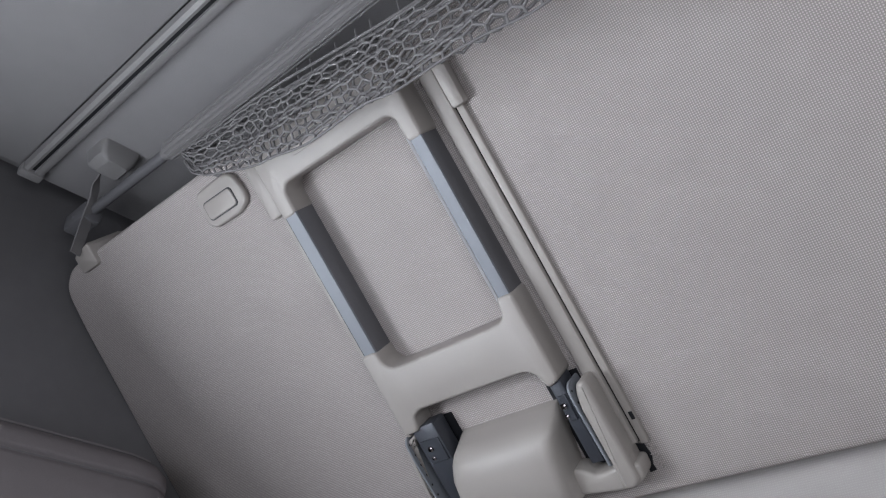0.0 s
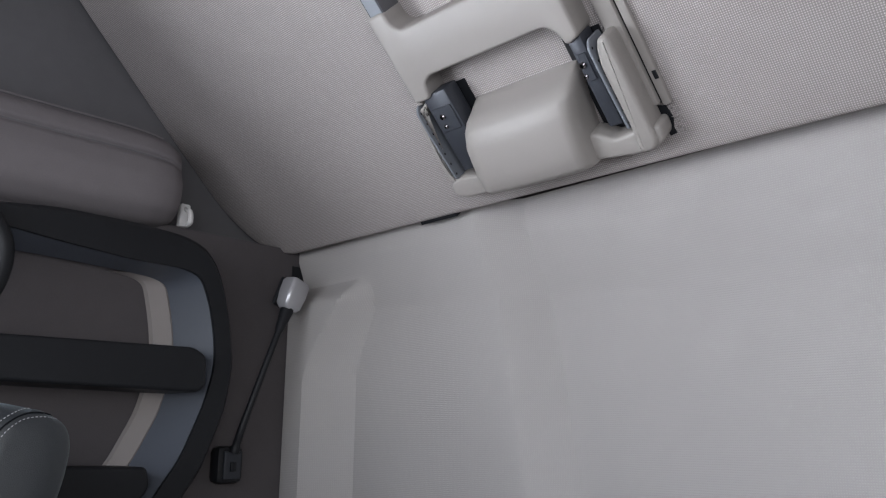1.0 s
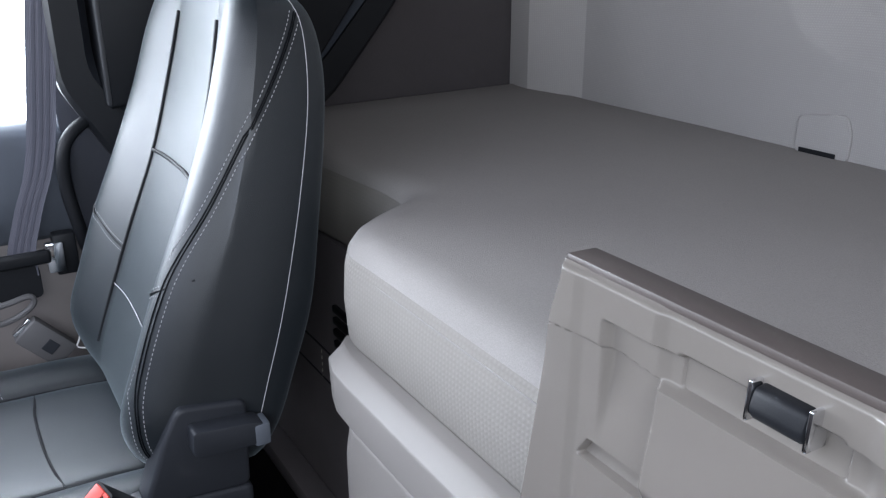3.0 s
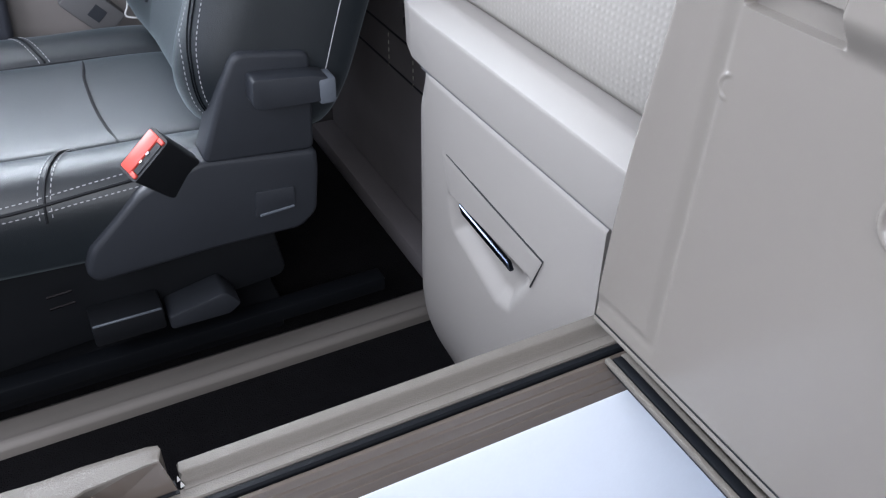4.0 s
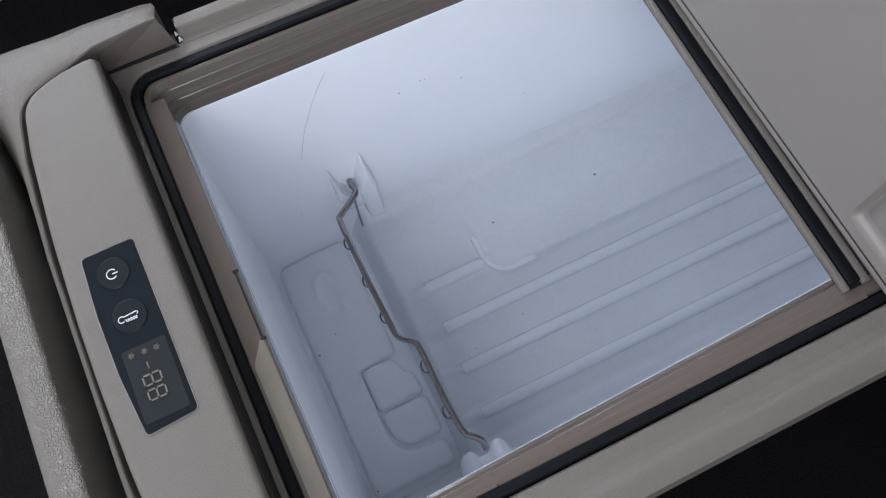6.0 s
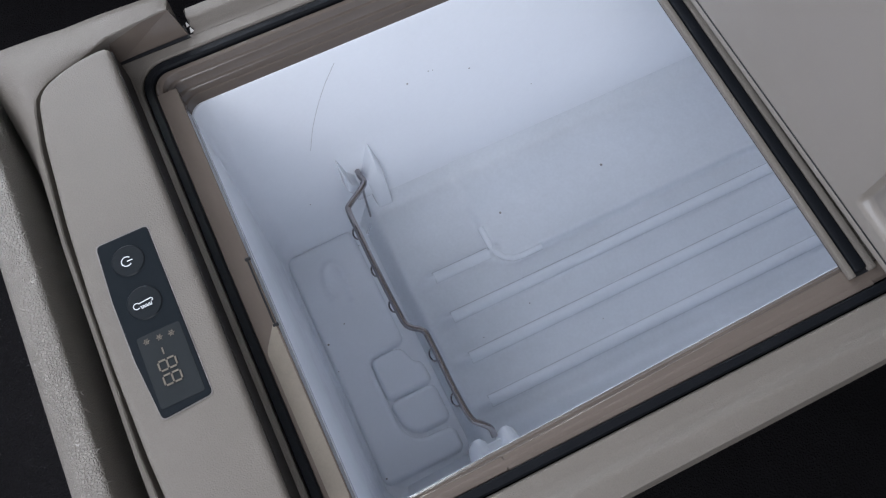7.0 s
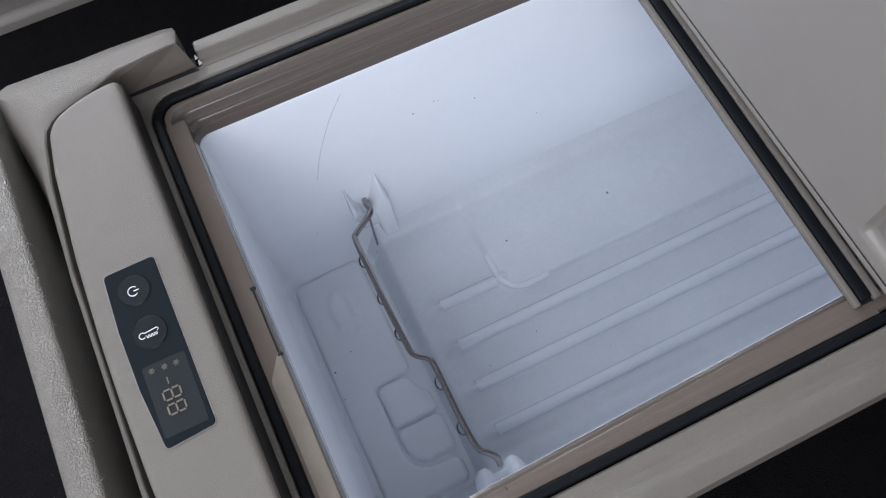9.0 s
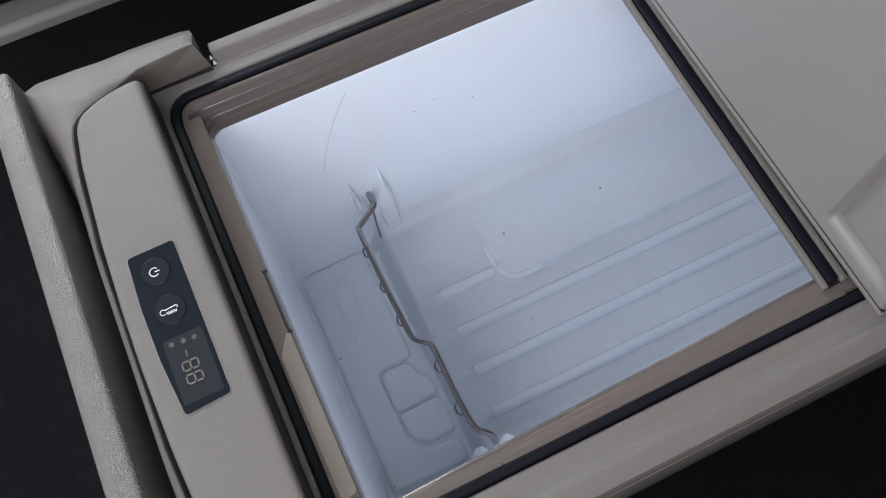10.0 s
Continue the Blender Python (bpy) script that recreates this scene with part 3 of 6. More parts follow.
def net_and_rod():
    t = thing("safety_net", pose(-0.67, 0, 2.33), "bunched grey cord safety net hanging at the bunk edge", "net")
    # hexagonal cords on a hanging bag, pressed together towards its top
    upper = [(0.585, 2.268), (0.50, 2.268), (0.40, 2.262), (0.25, 2.238), (0.14, 2.218), (0.0, 2.200), (-0.2, 2.185), (-0.7, 2.17)]
    lower = [(0.585, 2.252), (0.565, 2.232), (0.53, 2.192), (0.48, 2.158), (0.43, 2.140), (0.34, 2.108), (0.2, 2.080), (0.0, 2.050), (-0.2, 2.040), (-0.7, 2.03)]

    def level(table, y):
        for (y0, z0), (y1, z1) in zip(table, table[1:]):
            if y1 <= y <= y0:
                return z0 + (z1 - z0) * (y0 - y) / (y0 - y1)
        return table[-1][1]

    def sheet(a, b, layer):
        y = 0.58 - a
        top, low = level(upper, y), level(lower, y)
        x = -0.672 + 0.006 * layer - (0.010 - 0.007 * layer) * math.sin(math.pi * b) - 0.006 * math.sin(b * 14.0 + a * 11.0 + layer * 2)
        return Vector((x, y + 0.010 * math.sin(a * 23.0 + layer), top + (low - top) * b ** 1.2 + 0.004 * math.sin(a * 31.0 + b * 5.0 + layer * 3)))

    bm = bmesh.new()
    L, cols, rows_ = 1.10, 36, 11
    dx, dy = L / cols, 1.0 / rows_

    def cord(p, q, r=0.0022):
        way = (q - p).normalized()
        s = way.cross(Vector((1, 0, 0))).normalized() * r
        u = way.cross(s).normalized() * r
        ra = [bm.verts.new(p + k) for k in (s, s * 0.6 + u * 0.8, -s * 0.6 + u * 0.8, -s, -s * 0.6 - u * 0.8, s * 0.6 - u * 0.8)]
        rb = [bm.verts.new(v.co + q - p) for v in ra]
        for g in range(6):
            bm.faces.new((ra[g], ra[(g + 1) % 6], rb[(g + 1) % 6], rb[g]))

    rnd = random.Random(5)
    for layer in (0, 1):
        jit = {}

        def node(a, b):
            key = (round(a, 4), round(b, 4))
            if key not in jit:
                jit[key] = sheet(min(max(a, 0), L), min(max(b, 0), 1), layer) + Vector([rnd.uniform(-0.0016, 0.0016) for _ in range(3)])
            return jit[key]

        for r in range(rows_):
            for c in range(cols):
                a, b = (c + (0.5 if r % 2 else 0.0) + 0.4 * layer) * dx, r * dy
                left, right, far = node(a, b + dy * 0.36), node(a + dx * 0.5, b), node(a + dx, b + dy * 0.36)
                cord(left, right)
                cord(right, far)
                if layer == 0 or r < rows_ - 1:
                    cord(left, node(a, b + dy))
        if layer == 0:
            tube(bm, [sheet(L * k / 120, 1.0, layer) for k in range(121)], 0.0020, 6)
            tube(bm, [sheet(0.0, k / 8, layer) for k in range(9)], 0.0020, 6)
    part("netting", bm, NETTING, t, angle=80)
    bm = bmesh.new()
    for g in range(5):
        tube(bm, curve([(-0.676 + 0.007 * g, y, level(upper, y) + 0.006 + 0.007 * math.sin(g * 2.3 + y * 6)) for y in (0.57, 0.45, 0.3, 0.15, 0.0, -0.2, -0.5)], 5), 0.0024, 6)
    part("gathered_edge", bm, NETTING, t, "gathered net cords along the top")
    for k in range(16):
        bm = bmesh.new()
        y = 0.44 - 0.048 * k + rnd.uniform(-0.01, 0.01)
        tube(bm, [(-0.672, y, level(upper, y)), (-0.671, y + 0.012, level(upper, y) + 0.028 + 0.002 * k)], 0.0014, 5)
        part("tie_cord", bm, NETTING, t)
    r = thing("net_rod", pose(-0.67, 0.7, 2.33), "dark grey rod with a ribbed fabric sleeve", "rod")
    bm = bmesh.new()
    tube(bm, [(-0.67, 1.075, 2.336), (-0.67, 0.65, 2.325)], 0.0115, 14)
    part("rod", bm, RAIL, r)
    bm = bmesh.new()
    tube(bm, [(-0.67, 0.69, 2.326), (-0.67, 0.672, 2.326), (-0.67, 0.666, 2.325), (-0.67, -0.8, 2.320)], [0.012, 0.018, 0.020, 0.021], 18)
    sleeve = part("sleeve", bm, NETTING, r, "ribbed grey fabric sleeve")
    bm = bmesh.new()
    for g in range(14):
        a = 2 * math.pi * g / 14
        tube(bm, [(-0.67 + 0.0205 * math.cos(a), 0.665, 2.325 + 0.0205 * math.sin(a)), (-0.67 + 0.0215 * math.cos(a), -0.8, 2.320 + 0.0215 * math.sin(a))], 0.0022, 5)
    part("rib", bm, NETTING, sleeve)
    bm = boxes(((-0.694, 0.985, 2.306), (-0.646, 1.082, 2.352), 0.010))
    part("end_fitting", bm, RAIL, r, "dark grey strap clip")
    s = thing("bunk_strap", pose(-0.67, 0.95, 2.3), "twisted grey webbing strap holding up the bunk", "strap")
    bm = bmesh.new()
    rings = []
    for q, (x, y, z, a, w) in enumerate([(-0.705, 0.925, 2.400, 20, 0.012), (-0.700, 0.93, 2.38, 60, 0.014), (-0.695, 0.945, 2.36, 10, 0.014), (-0.685, 0.97, 2.345, 30, 0.017), (-0.675, 1.00, 2.30, 10, 0.018), (-0.672, 1.02, 2.23, 10, 0.018)]):
        d = Vector((math.cos(radians(a)) * 0.7, math.sin(radians(a)), 0)) * w
        n = Vector((-d.y, d.x, 0)).normalized() * 0.002
        c = Vector((x, y, z))
        rings.append([c - d - n, c + d - n, c + d + n, c - d + n])
    loft(bm, rings)
    part("webbing", bm, NETTING, s)
    h = thing("ceiling_hook", pose(-0.69, 0.88, 2.42), "grey plastic hook block on the ceiling", "hook")
    bm = bmesh.new()
    loft(bm, [[(x, y, 2.418) for x, y in rounded(-0.745, 0.835, -0.655, 0.925, 0.012)], [(x, y, 2.385) for x, y in rounded(-0.738, 0.842, -0.662, 0.918, 0.012)],
              [(x, y, 2.372) for x, y in rounded(-0.722, 0.850, -0.672, 0.905, 0.010)]])
    part("block", bm, GREY_PLASTIC, h)


def lower_bunk():
    t = thing("lower_mattress", pose(-0.4, 0, 0.7), "grey-brown fabric mattress of the lower bunk", "mattress")
    edge = [(0.004, 1.07), (0.050, 0.9), (0.060, -1.10), (-0.795, -1.10), (-0.800, 0.240), (-0.802, 0.312), (-0.778, 0.358), (-0.722, 0.398), (-0.655, 0.432), (-0.650, 0.50), (-0.670, 0.75), (-0.672, 1.07)]
    edge = soften(edge, 0.03, 4)
    rows = []
    c = Vector((-0.4, 0.2))
    for z, d in ((0.808, 0.050), (0.8072, 0.034), (0.8045, 0.020), (0.798, 0.009), (0.785, 0.001), (0.765, -0.003), (0.725, -0.005), (0.678, -0.002), (0.669, 0.003), (0.6665, 0.012)):
        rows.append([(p[0] + (d if p[0] < -0.4 else 0), p[1] - (d * 0.6 if p[1] > 0.3 and p[0] < -0.1 else 0), z - (0.015 if p[0] > -0.1 and p[1] < 0.95 else 0.0)) for p in edge])
    bm = bmesh.new()
    loft(bm, rows[:5])
    part("top", bm, MATTRESS, t, angle=60)
    bm = bmesh.new()
    loft(bm, rows[4:])
    part("border", bm, KNIT, t, "knitted beige mattress border", angle=60)
    bm = bmesh.new()
    tube(bm, curve([(p[0] - 0.0018, p[1], 0.7725) for p in [(-0.798, -1.0), (-0.799, 0.0), (-0.799, 0.24), (-0.795, 0.302), (-0.771, 0.352), (-0.715, 0.391)]], 8), 0.0009, 6)
    part("piping", bm, MATTRESS, t)


def bunk_base():
    t = thing("bunk_cabinet", pose(-0.8, 0.1, 0.05), "beige plastic lower bunk base with drawer", "cabinet")
    bm = bmesh.new()
    prof = [(-0.770, 0.6655), (-0.8110, 0.6655), (-0.8160, 0.6640), (-0.8358, 0.6520), (-0.8364, 0.6490), (-0.8336, 0.5965), (-0.8315, 0.5940), (-0.770, 0.5940)]
    prof = soften(prof, 0.0015, 2)
    rings = []
    for y, s in ((-1.10, 1.0), (0.245, 1.0), (0.295, 0.97), (0.328, 0.82), (0.345, 0.5)):
        rings.append([(-0.770 + (x + 0.770) * s, y, z) for x, z in prof])
    loft(bm, rings)
    part("rail", bm, BASE, t, angle=14)
    bm = bmesh.new()
    slab(bm, soften([(-0.70, 0.45), (-0.73, 0.40), (-0.80, 0.33), (-0.80, -1.1), (-0.05, -1.1), (-0.05, 0.45)], 0.02), "z", 0.63, 0.6650, 0.004, 1)
    part("deck", bm, BASE, t)
    # lower cabinet: a moulded front with a scooped handle, rounded towards the seat
    plate = [(0.219, 0.515), (0.030, 0.503), (0.047, 0.462), (0.203, 0.470)]
    scoop = [(0.221, 0.517), (0.028, 0.505), (0.046, 0.462), (0.080, 0.405), (0.108, 0.398), (0.197, 0.428), (0.212, 0.470)]

    def inside(poly, y, z):
        """Distance to the nearest side, counted inwards."""
        d = 9.0
        n = len(poly)
        for k in range(n):
            a, b = Vector(poly[k]), Vector(poly[(k + 1) % n])
            w = (b - a).normalized()
            d = min(d, (z - a.y) * w.x - (y - a.x) * w.y)
        return d

    def front(y, z):
        bend = 0.0
        if y > 0.255:
            bend = 0.056 - math.sqrt(max(0.056 ** 2 - min(y - 0.255, 0.056) ** 2, 0.0))
        x = -0.828 + bend + 0.055 * (1 - step(0.10, 0.34, z)) ** 2 + 0.003 * step(0.5840, 0.5885, z)
        s = inside(scoop, y, z)
        if s > 0:
            x += 0.014 * step(0.0, 0.022, s) * (1.0 if z < 0.47 else 1 - step(0.468, 0.474, z))
            if z >= 0.466 and inside(plate, y, z) > 0:
                x += -0.001
        return x

    bm = bmesh.new()
    ny, nz = 130, 150
    rows = []
    for b in range(nz + 1):
        z = 0.085 + (0.5885 - 0.085) * b / nz
        wider = 0.013 * (1 - step(0.530, 0.588, z))
        rows.append([bm.verts.new((front(-0.048 + 0.359 * a / ny, z), -0.048 + 0.359 * a / ny + wider * step(0.10, 0.29, -0.048 + 0.359 * a / ny), z)) for a in range(ny + 1)])
    for b in range(nz):
        for a in range(ny):
            bm.faces.new((rows[b][a], rows[b][a + 1], rows[b + 1][a + 1], rows[b + 1][a]))
    loop = rows[0] + [r[-1] for r in rows[1:]] + rows[-1][-2::-1] + [r[0] for r in rows[-2:0:-1]]
    back = [bm.verts.new((-0.62, v.co.y, v.co.z)) for v in loop]
    for g in range(len(loop)):
        bm.faces.new((loop[g], back[g], back[(g + 1) % len(loop)], loop[(g + 1) % len(loop)]))
    bmesh.ops.recalc_face_normals(bm, faces=bm.faces)
    cab = part("cabinet", bm, BASE, t, angle=50)
    bm = bmesh.new()
    slab(bm, soften([(0.186, 0.4755), (0.084, 0.4680), (0.078, 0.4600), (0.178, 0.4665)], 0.002), "x", -0.8315, -0.8260, 0.001, 1)
    part("handle_strip", bm, DARK_CHROME, cab, "dark chrome strip under the handle")
    bm = bmesh.new()
    tube(bm, [(-0.8275, 0.2195, 0.5160), (-0.8285, 0.1250, 0.5100), (-0.8285, 0.0295, 0.5040), (-0.8285, 0.0460, 0.4640)], 0.0011, 5)
    part("handle_joint", bm, BLACK, cab, "dark joint round the handle")
    part("joint", boxes(((-0.826, -0.048, 0.5865), (-0.70, 0.285, 0.5945))), RAIL, t, "dark joint below the rail")
    # Panel and ledge are coloured paler than the side lining to offset the low light.
    back = part("back_panel", boxes(((-0.66, -0.03, 0.085), (-0.60, 1.07, 0.66))), PADDING, t, "dark brown panel under the bunk")
    for y in (0.660, 0.755):
        bm = bmesh.new()
        stitch(bm, [(-0.6608, y, 0.370), (-0.6608, y, 0.434)], 0.007, 0.006, 0.0012)
        part("stitching", bm, STICKER, back, "pale dashed stitching")
    for z in (0.372, 0.434):
        part("crease", boxes(((-0.6615, 0.58, z), (-0.6595, 1.06, z + 0.003))), BLACK, back, "dark crease")
    for z in (0.470, 0.492, 0.514, 0.536):
        part("vent_slat", boxes(((-0.668, 0.50, z), (-0.659, 0.68, z + 0.012), 0.002)), BLACK, back, "dark vent slat")
    part("ledge", boxes(((-0.71, 0.45, 0.086), (-0.66, 1.07, 0.125), 0.006)), PADDING, back)


def ring(d, z, x0=-1.247, y0=-0.480, x1=-0.54, y1=-0.059, r=0.050, seg=6):
    q = max(r - d, 0.006)
    return [(x, y, z) for x, y in rounded(x0 + d, y0 + d, x1 - d, y1 - d, q, seg)]


def taper(bm):
    """Draws the near edge of the opening in towards the hinge."""
    for v in bm.verts:
        if v.co.y < -0.40:
            v.co.y += 0.031 * max(0.0, v.co.x + 1.107) * min(max((v.co.y + 0.4432) / 0.006, 0.0), 1.0)


def ridge(bm, pts, r=0.0022, h=0.0016):
    """A low moulded rib along points."""
    tube(bm, [(x, y, z - r + h) for x, y, z in pts], r, 10)


def fridge():
    t = thing("fridge_drawer", pose(-1.04, -0.278, 0.05), "pulled-out brown-grey fridge drawer with open lid", "fridge")
    bm = bmesh.new()
    loft(bm, [ring(0.0165, 0.10, r=0.03), ring(0.0165, 0.5065, r=0.03), ring(0.0172, 0.5078, r=0.03), ring(0.0270, 0.5080), ring(0.0285, 0.5068), ring(0.0290, 0.502)], caps=False)
    part("shell", bm, GREIGE, t, angle=30)
    # raised outer lips, broken off at their front ends
    for y, d, wide in ((-0.0575, -1, 0.0022), (-0.4815, 1, 0.0050)):
        prof = [(-wide, 0.496), (-0.0015 - wide, 0.500), (-wide, 0.5085), (0.0012 - wide, 0.5118), (0.0085 - wide * 0.3, 0.5132), (0.0105, 0.5127), (0.0128, 0.5098), (0.0150, 0.5084), (0.0200, 0.5081), (0.0200, 0.496)]
        bm = bmesh.new()
        loft(bm, [[(x + j * (1 if k % 2 else 0.3), y + d * v, z) for k, (v, z) in enumerate(prof)] for x, j in ((-1.1705, 0.0022), (-1.1690, 0.001), (-0.54, 0.0))])
        part("outer_lip", bm, GREIGE, t, angle=60)
    bm = bmesh.new()
    box(bm, (-1.16, -0.4885, 0.10), (-0.54, -0.4690, 0.4975), 0.003, 1)
    part("outer_wall", bm, GREIGE, t)
    bm = bmesh.new()
    box(bm, (-1.16, -0.0700, 0.10), (-0.54, -0.0590, 0.497), 0.003, 1)
    part("outer_wall", bm, GREIGE, t)
    bm = bmesh.new()
    loft(bm, [ring(0.0296, 0.500), ring(0.0296, 0.5065), ring(0.0308, 0.5088), ring(0.0350, 0.5088), ring(0.0362, 0.507), ring(0.0362, 0.500)], caps=False)
    part("seal", bm, RUBBER, t, "black rubber lid seal", angle=30)
    bm = bmesh.new()
    rim = ((0.0368, 0.501), (0.0370, 0.5048), (0.0378, 0.5060), (0.0388, 0.5064), (0.0405, 0.5064), (0.0413, 0.5060), (0.0417, 0.5050), (0.0421, 0.5010), (0.0424, 0.5003), (0.0438, 0.4998), (0.0443, 0.4992), (0.0446, 0.4978),
           (0.0453, 0.4922), (0.0457, 0.4913), (0.0472, 0.4908), (0.0477, 0.4902), (0.0480, 0.4888), (0.0484, 0.4848), (0.0494, 0.4842), (0.0498, 0.4825), (0.0502, 0.4740))
    loft(bm, [ring(d, z, r=d + 0.0125 - 0.05 * max(0.0, d - 0.043)) for d, z in rim], caps=False)
    taper(bm)
    part("inner_rim", bm, RIM, t, "glossy brown inner rim", angle=25)
    # flat land along the front of the opening, with a painted pale reflection and the drain slot
    land = part("front_land", boxes(((-1.2106, -0.4345, 0.470), (-1.1958, -0.1120, 0.5066), 0.0006, 1)), RIM, t, "flat brown front land")
    part("liner_edge", boxes(((-1.1962, -0.4270, 0.462), (-1.1953, -0.1200, 0.4800))), LINER, land, "white liner edge")
    for x0, x1 in ((-1.1957, -1.107), (-1.1069, -0.847)):
        bm = boxes(((x0, -0.4437, 0.470), (x1, -0.4343, 0.5062), 0.0006, 1))
        taper(bm)
        part("near_land", bm, RIM, t, "flat brown near land")
    bm = bmesh.new()
    slab(bm, soften([(-1.2085, -0.3160), (-1.1972, -0.2985), (-1.1968, -0.4180), (-1.2075, -0.4200)], 0.003), "z", 0.5060, 0.5069)
    part("reflection_patch", bm, RIM_REFLECTION, land, "pale patch painted for a reflection")
    # liner: walls, main floor, and a lower pocket at the front
    bm = bmesh.new()

    def wall(x0, y0, x1, y1, z, r):
        return [(x, y, z) for x, y in rounded(x0, y0, x1, y1, r, 6)]

    X = -0.560
    loft(bm, [wall(-1.1990, -0.4320, X, -0.1070, 0.4760, 0.014), wall(-1.1962, -0.4295, X, -0.1098, 0.4745, 0.013), wall(-1.1950, -0.4285, X, -0.1115, 0.4680, 0.013), wall(-1.1925, -0.4225, X, -0.1220, 0.36, 0.016),
              wall(-1.1905, -0.4150, X, -0.1310, 0.245, 0.018), wall(-1.1895, -0.4120, X, -0.1340, 0.214, 0.018), wall(-1.1870, -0.4060, X, -0.1375, 0.2045, 0.016), wall(-1.1800, -0.396, X - 0.012, -0.145, 0.2012, 0.012)], caps=False)
    bottom = [bm.verts.new(q) for q in wall(-1.1800, -0.396, X - 0.012, -0.145, 0.2012, 0.012)]
    bm.faces.new(bottom)
    bmesh.ops.remove_doubles(bm, verts=bm.verts, dist=0.0003)
    taper(bm)
    bmesh.ops.recalc_face_normals(bm, faces=bm.faces)
    bmesh.ops.reverse_faces(bm, faces=bm.faces)
    liner = part("liner", bm, LINER, t, "glossy white plastic liner", angle=40)
    # raised floor: soft ribs, a shallow pad and coved sides in one moulded sheet
    def level(x, y):
        z = 0.2000 + 0.0265 * step(-1.1005, -1.0845, x)
        for y0, x0, x1 in ((-0.2315, -1.078, -0.992), (-0.2755, -1.080, 9), (-0.3190, -1.082, 9), (-0.3640, -1.084, 9)):
            z += 0.0078 * math.exp(-((y - y0) / 0.0048) ** 2) * step(x0 - 0.004, x0 + 0.018, x) * (1 - step(x1 - 0.006, x1 + 0.006, x))
        dx, dy, r = x + 0.999, y + 0.2520, 0.024
        d = r - math.hypot(r - dx, r - dy) if dx < r and dy < r else min(dx, dy)
        z += 0.0095 * step(0.0, 0.0065, d) * (1 - 0.85 * step(-0.205, -0.150, y))
        if y < -0.382:
            z += 0.046 * ((-0.382 - y) / 0.034) ** 2
        if y > -0.147:
            z += 0.010 * ((y + 0.147) / 0.012) ** 2
        return z

    bm = bmesh.new()
    nx, ny = 200, 170
    grid = [[bm.verts.new((-1.101 + 0.536 * a / nx, -0.416 + 0.285 * b / ny, level(-1.101 + 0.536 * a / nx, -0.416 + 0.285 * b / ny))) for b in range(ny + 1)] for a in range(nx + 1)]
    for a in range(nx):
        for b in range(ny):
            bm.faces.new((grid[a][b], grid[a + 1][b], grid[a + 1][b + 1], grid[a][b + 1]))
    # Liner colour with the floor's shade and blue cast mixed in, plus dirty blotches.
    raised = part("raised_floor", bm, SHADED_WORN_LINER, liner, "white moulded floor with low ribs", angle=60)
    # highlights along the ribs and the pad's edge, painted as lighter crests
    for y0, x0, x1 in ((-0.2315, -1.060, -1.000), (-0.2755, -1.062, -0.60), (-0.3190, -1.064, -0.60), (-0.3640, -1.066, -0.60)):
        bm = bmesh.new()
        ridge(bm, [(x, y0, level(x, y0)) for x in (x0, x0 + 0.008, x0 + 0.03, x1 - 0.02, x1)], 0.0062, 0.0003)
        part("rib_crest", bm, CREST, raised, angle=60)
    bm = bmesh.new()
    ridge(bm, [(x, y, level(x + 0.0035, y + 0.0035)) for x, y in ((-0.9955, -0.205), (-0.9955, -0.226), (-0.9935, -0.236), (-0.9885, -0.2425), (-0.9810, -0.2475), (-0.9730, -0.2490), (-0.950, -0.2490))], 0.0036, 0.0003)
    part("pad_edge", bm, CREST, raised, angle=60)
    # pocket floor: three soft raised plates with channels between them and an arched rib
    plates = ([(-1.1860, -0.1405), (-1.1140, -0.1380), (-1.1140, -0.2690), (-1.1500, -0.2710), (-1.1540, -0.2750), (-1.1540, -0.3440), (-1.1480, -0.3580), (-1.1360, -0.3650), (-1.1060, -0.3660), (-1.1060, -0.3890), (-1.1860, -0.3890)],
              [(-1.1505, -0.2745), (-1.1200, -0.2740), (-1.1140, -0.2920), (-1.1070, -0.2965), (-1.1050, -0.3165), (-1.1505, -0.3175)],
              [(-1.1505, -0.3215), (-1.1055, -0.3205), (-1.1050, -0.3575), (-1.1370, -0.3575), (-1.1475, -0.3470)])
    nx, ny = 130, 330
    gx, gy = np.meshgrid(np.linspace(-1.1885, -1.0995, nx + 1), np.linspace(-0.3985, -0.1360, ny + 1), indexing="ij")
    gz = np.full(gx.shape, 0.2016)
    for outline in plates:
        ring_pts = np.array([tuple(q)[:2] for q in soften(outline, 0.007, 4)])
        near = np.full(gx.shape, 9.0)
        odd = np.zeros(gx.shape, bool)
        for (ax, ay), (bx, by) in zip(ring_pts, np.roll(ring_pts, -1, axis=0)):
            k = np.clip(((gx - ax) * (bx - ax) + (gy - ay) * (by - ay)) / ((bx - ax) ** 2 + (by - ay) ** 2 + 1e-12), 0, 1)
            near = np.minimum(near, np.hypot(gx - ax - k * (bx - ax), gy - ay - k * (by - ay)))
            if abs(by - ay) > 1e-9:
                odd ^= ((ay > gy) != (by > gy)) & (gx < ax + (gy - ay) * (bx - ax) / (by - ay))
        k = np.clip(np.where(odd, near, -near) / 0.0052 + 0.30, 0, 1)
        gz = np.maximum(gz, 0.2016 + 0.0052 * np.sqrt(1 - (1 - k) ** 2))
    arch = curve([(x, y, 0.0) for x, y in ((-1.157, -0.200), (-1.158, -0.178), (-1.153, -0.166), (-1.146, -0.164), (-1.140, -0.170), (-1.138, -0.184), (-1.140, -0.210))], 6)
    near = np.full(gx.shape, 9.0)
    for q in arch:
        near = np.minimum(near, np.hypot(gx - q[0], gy - q[1]))
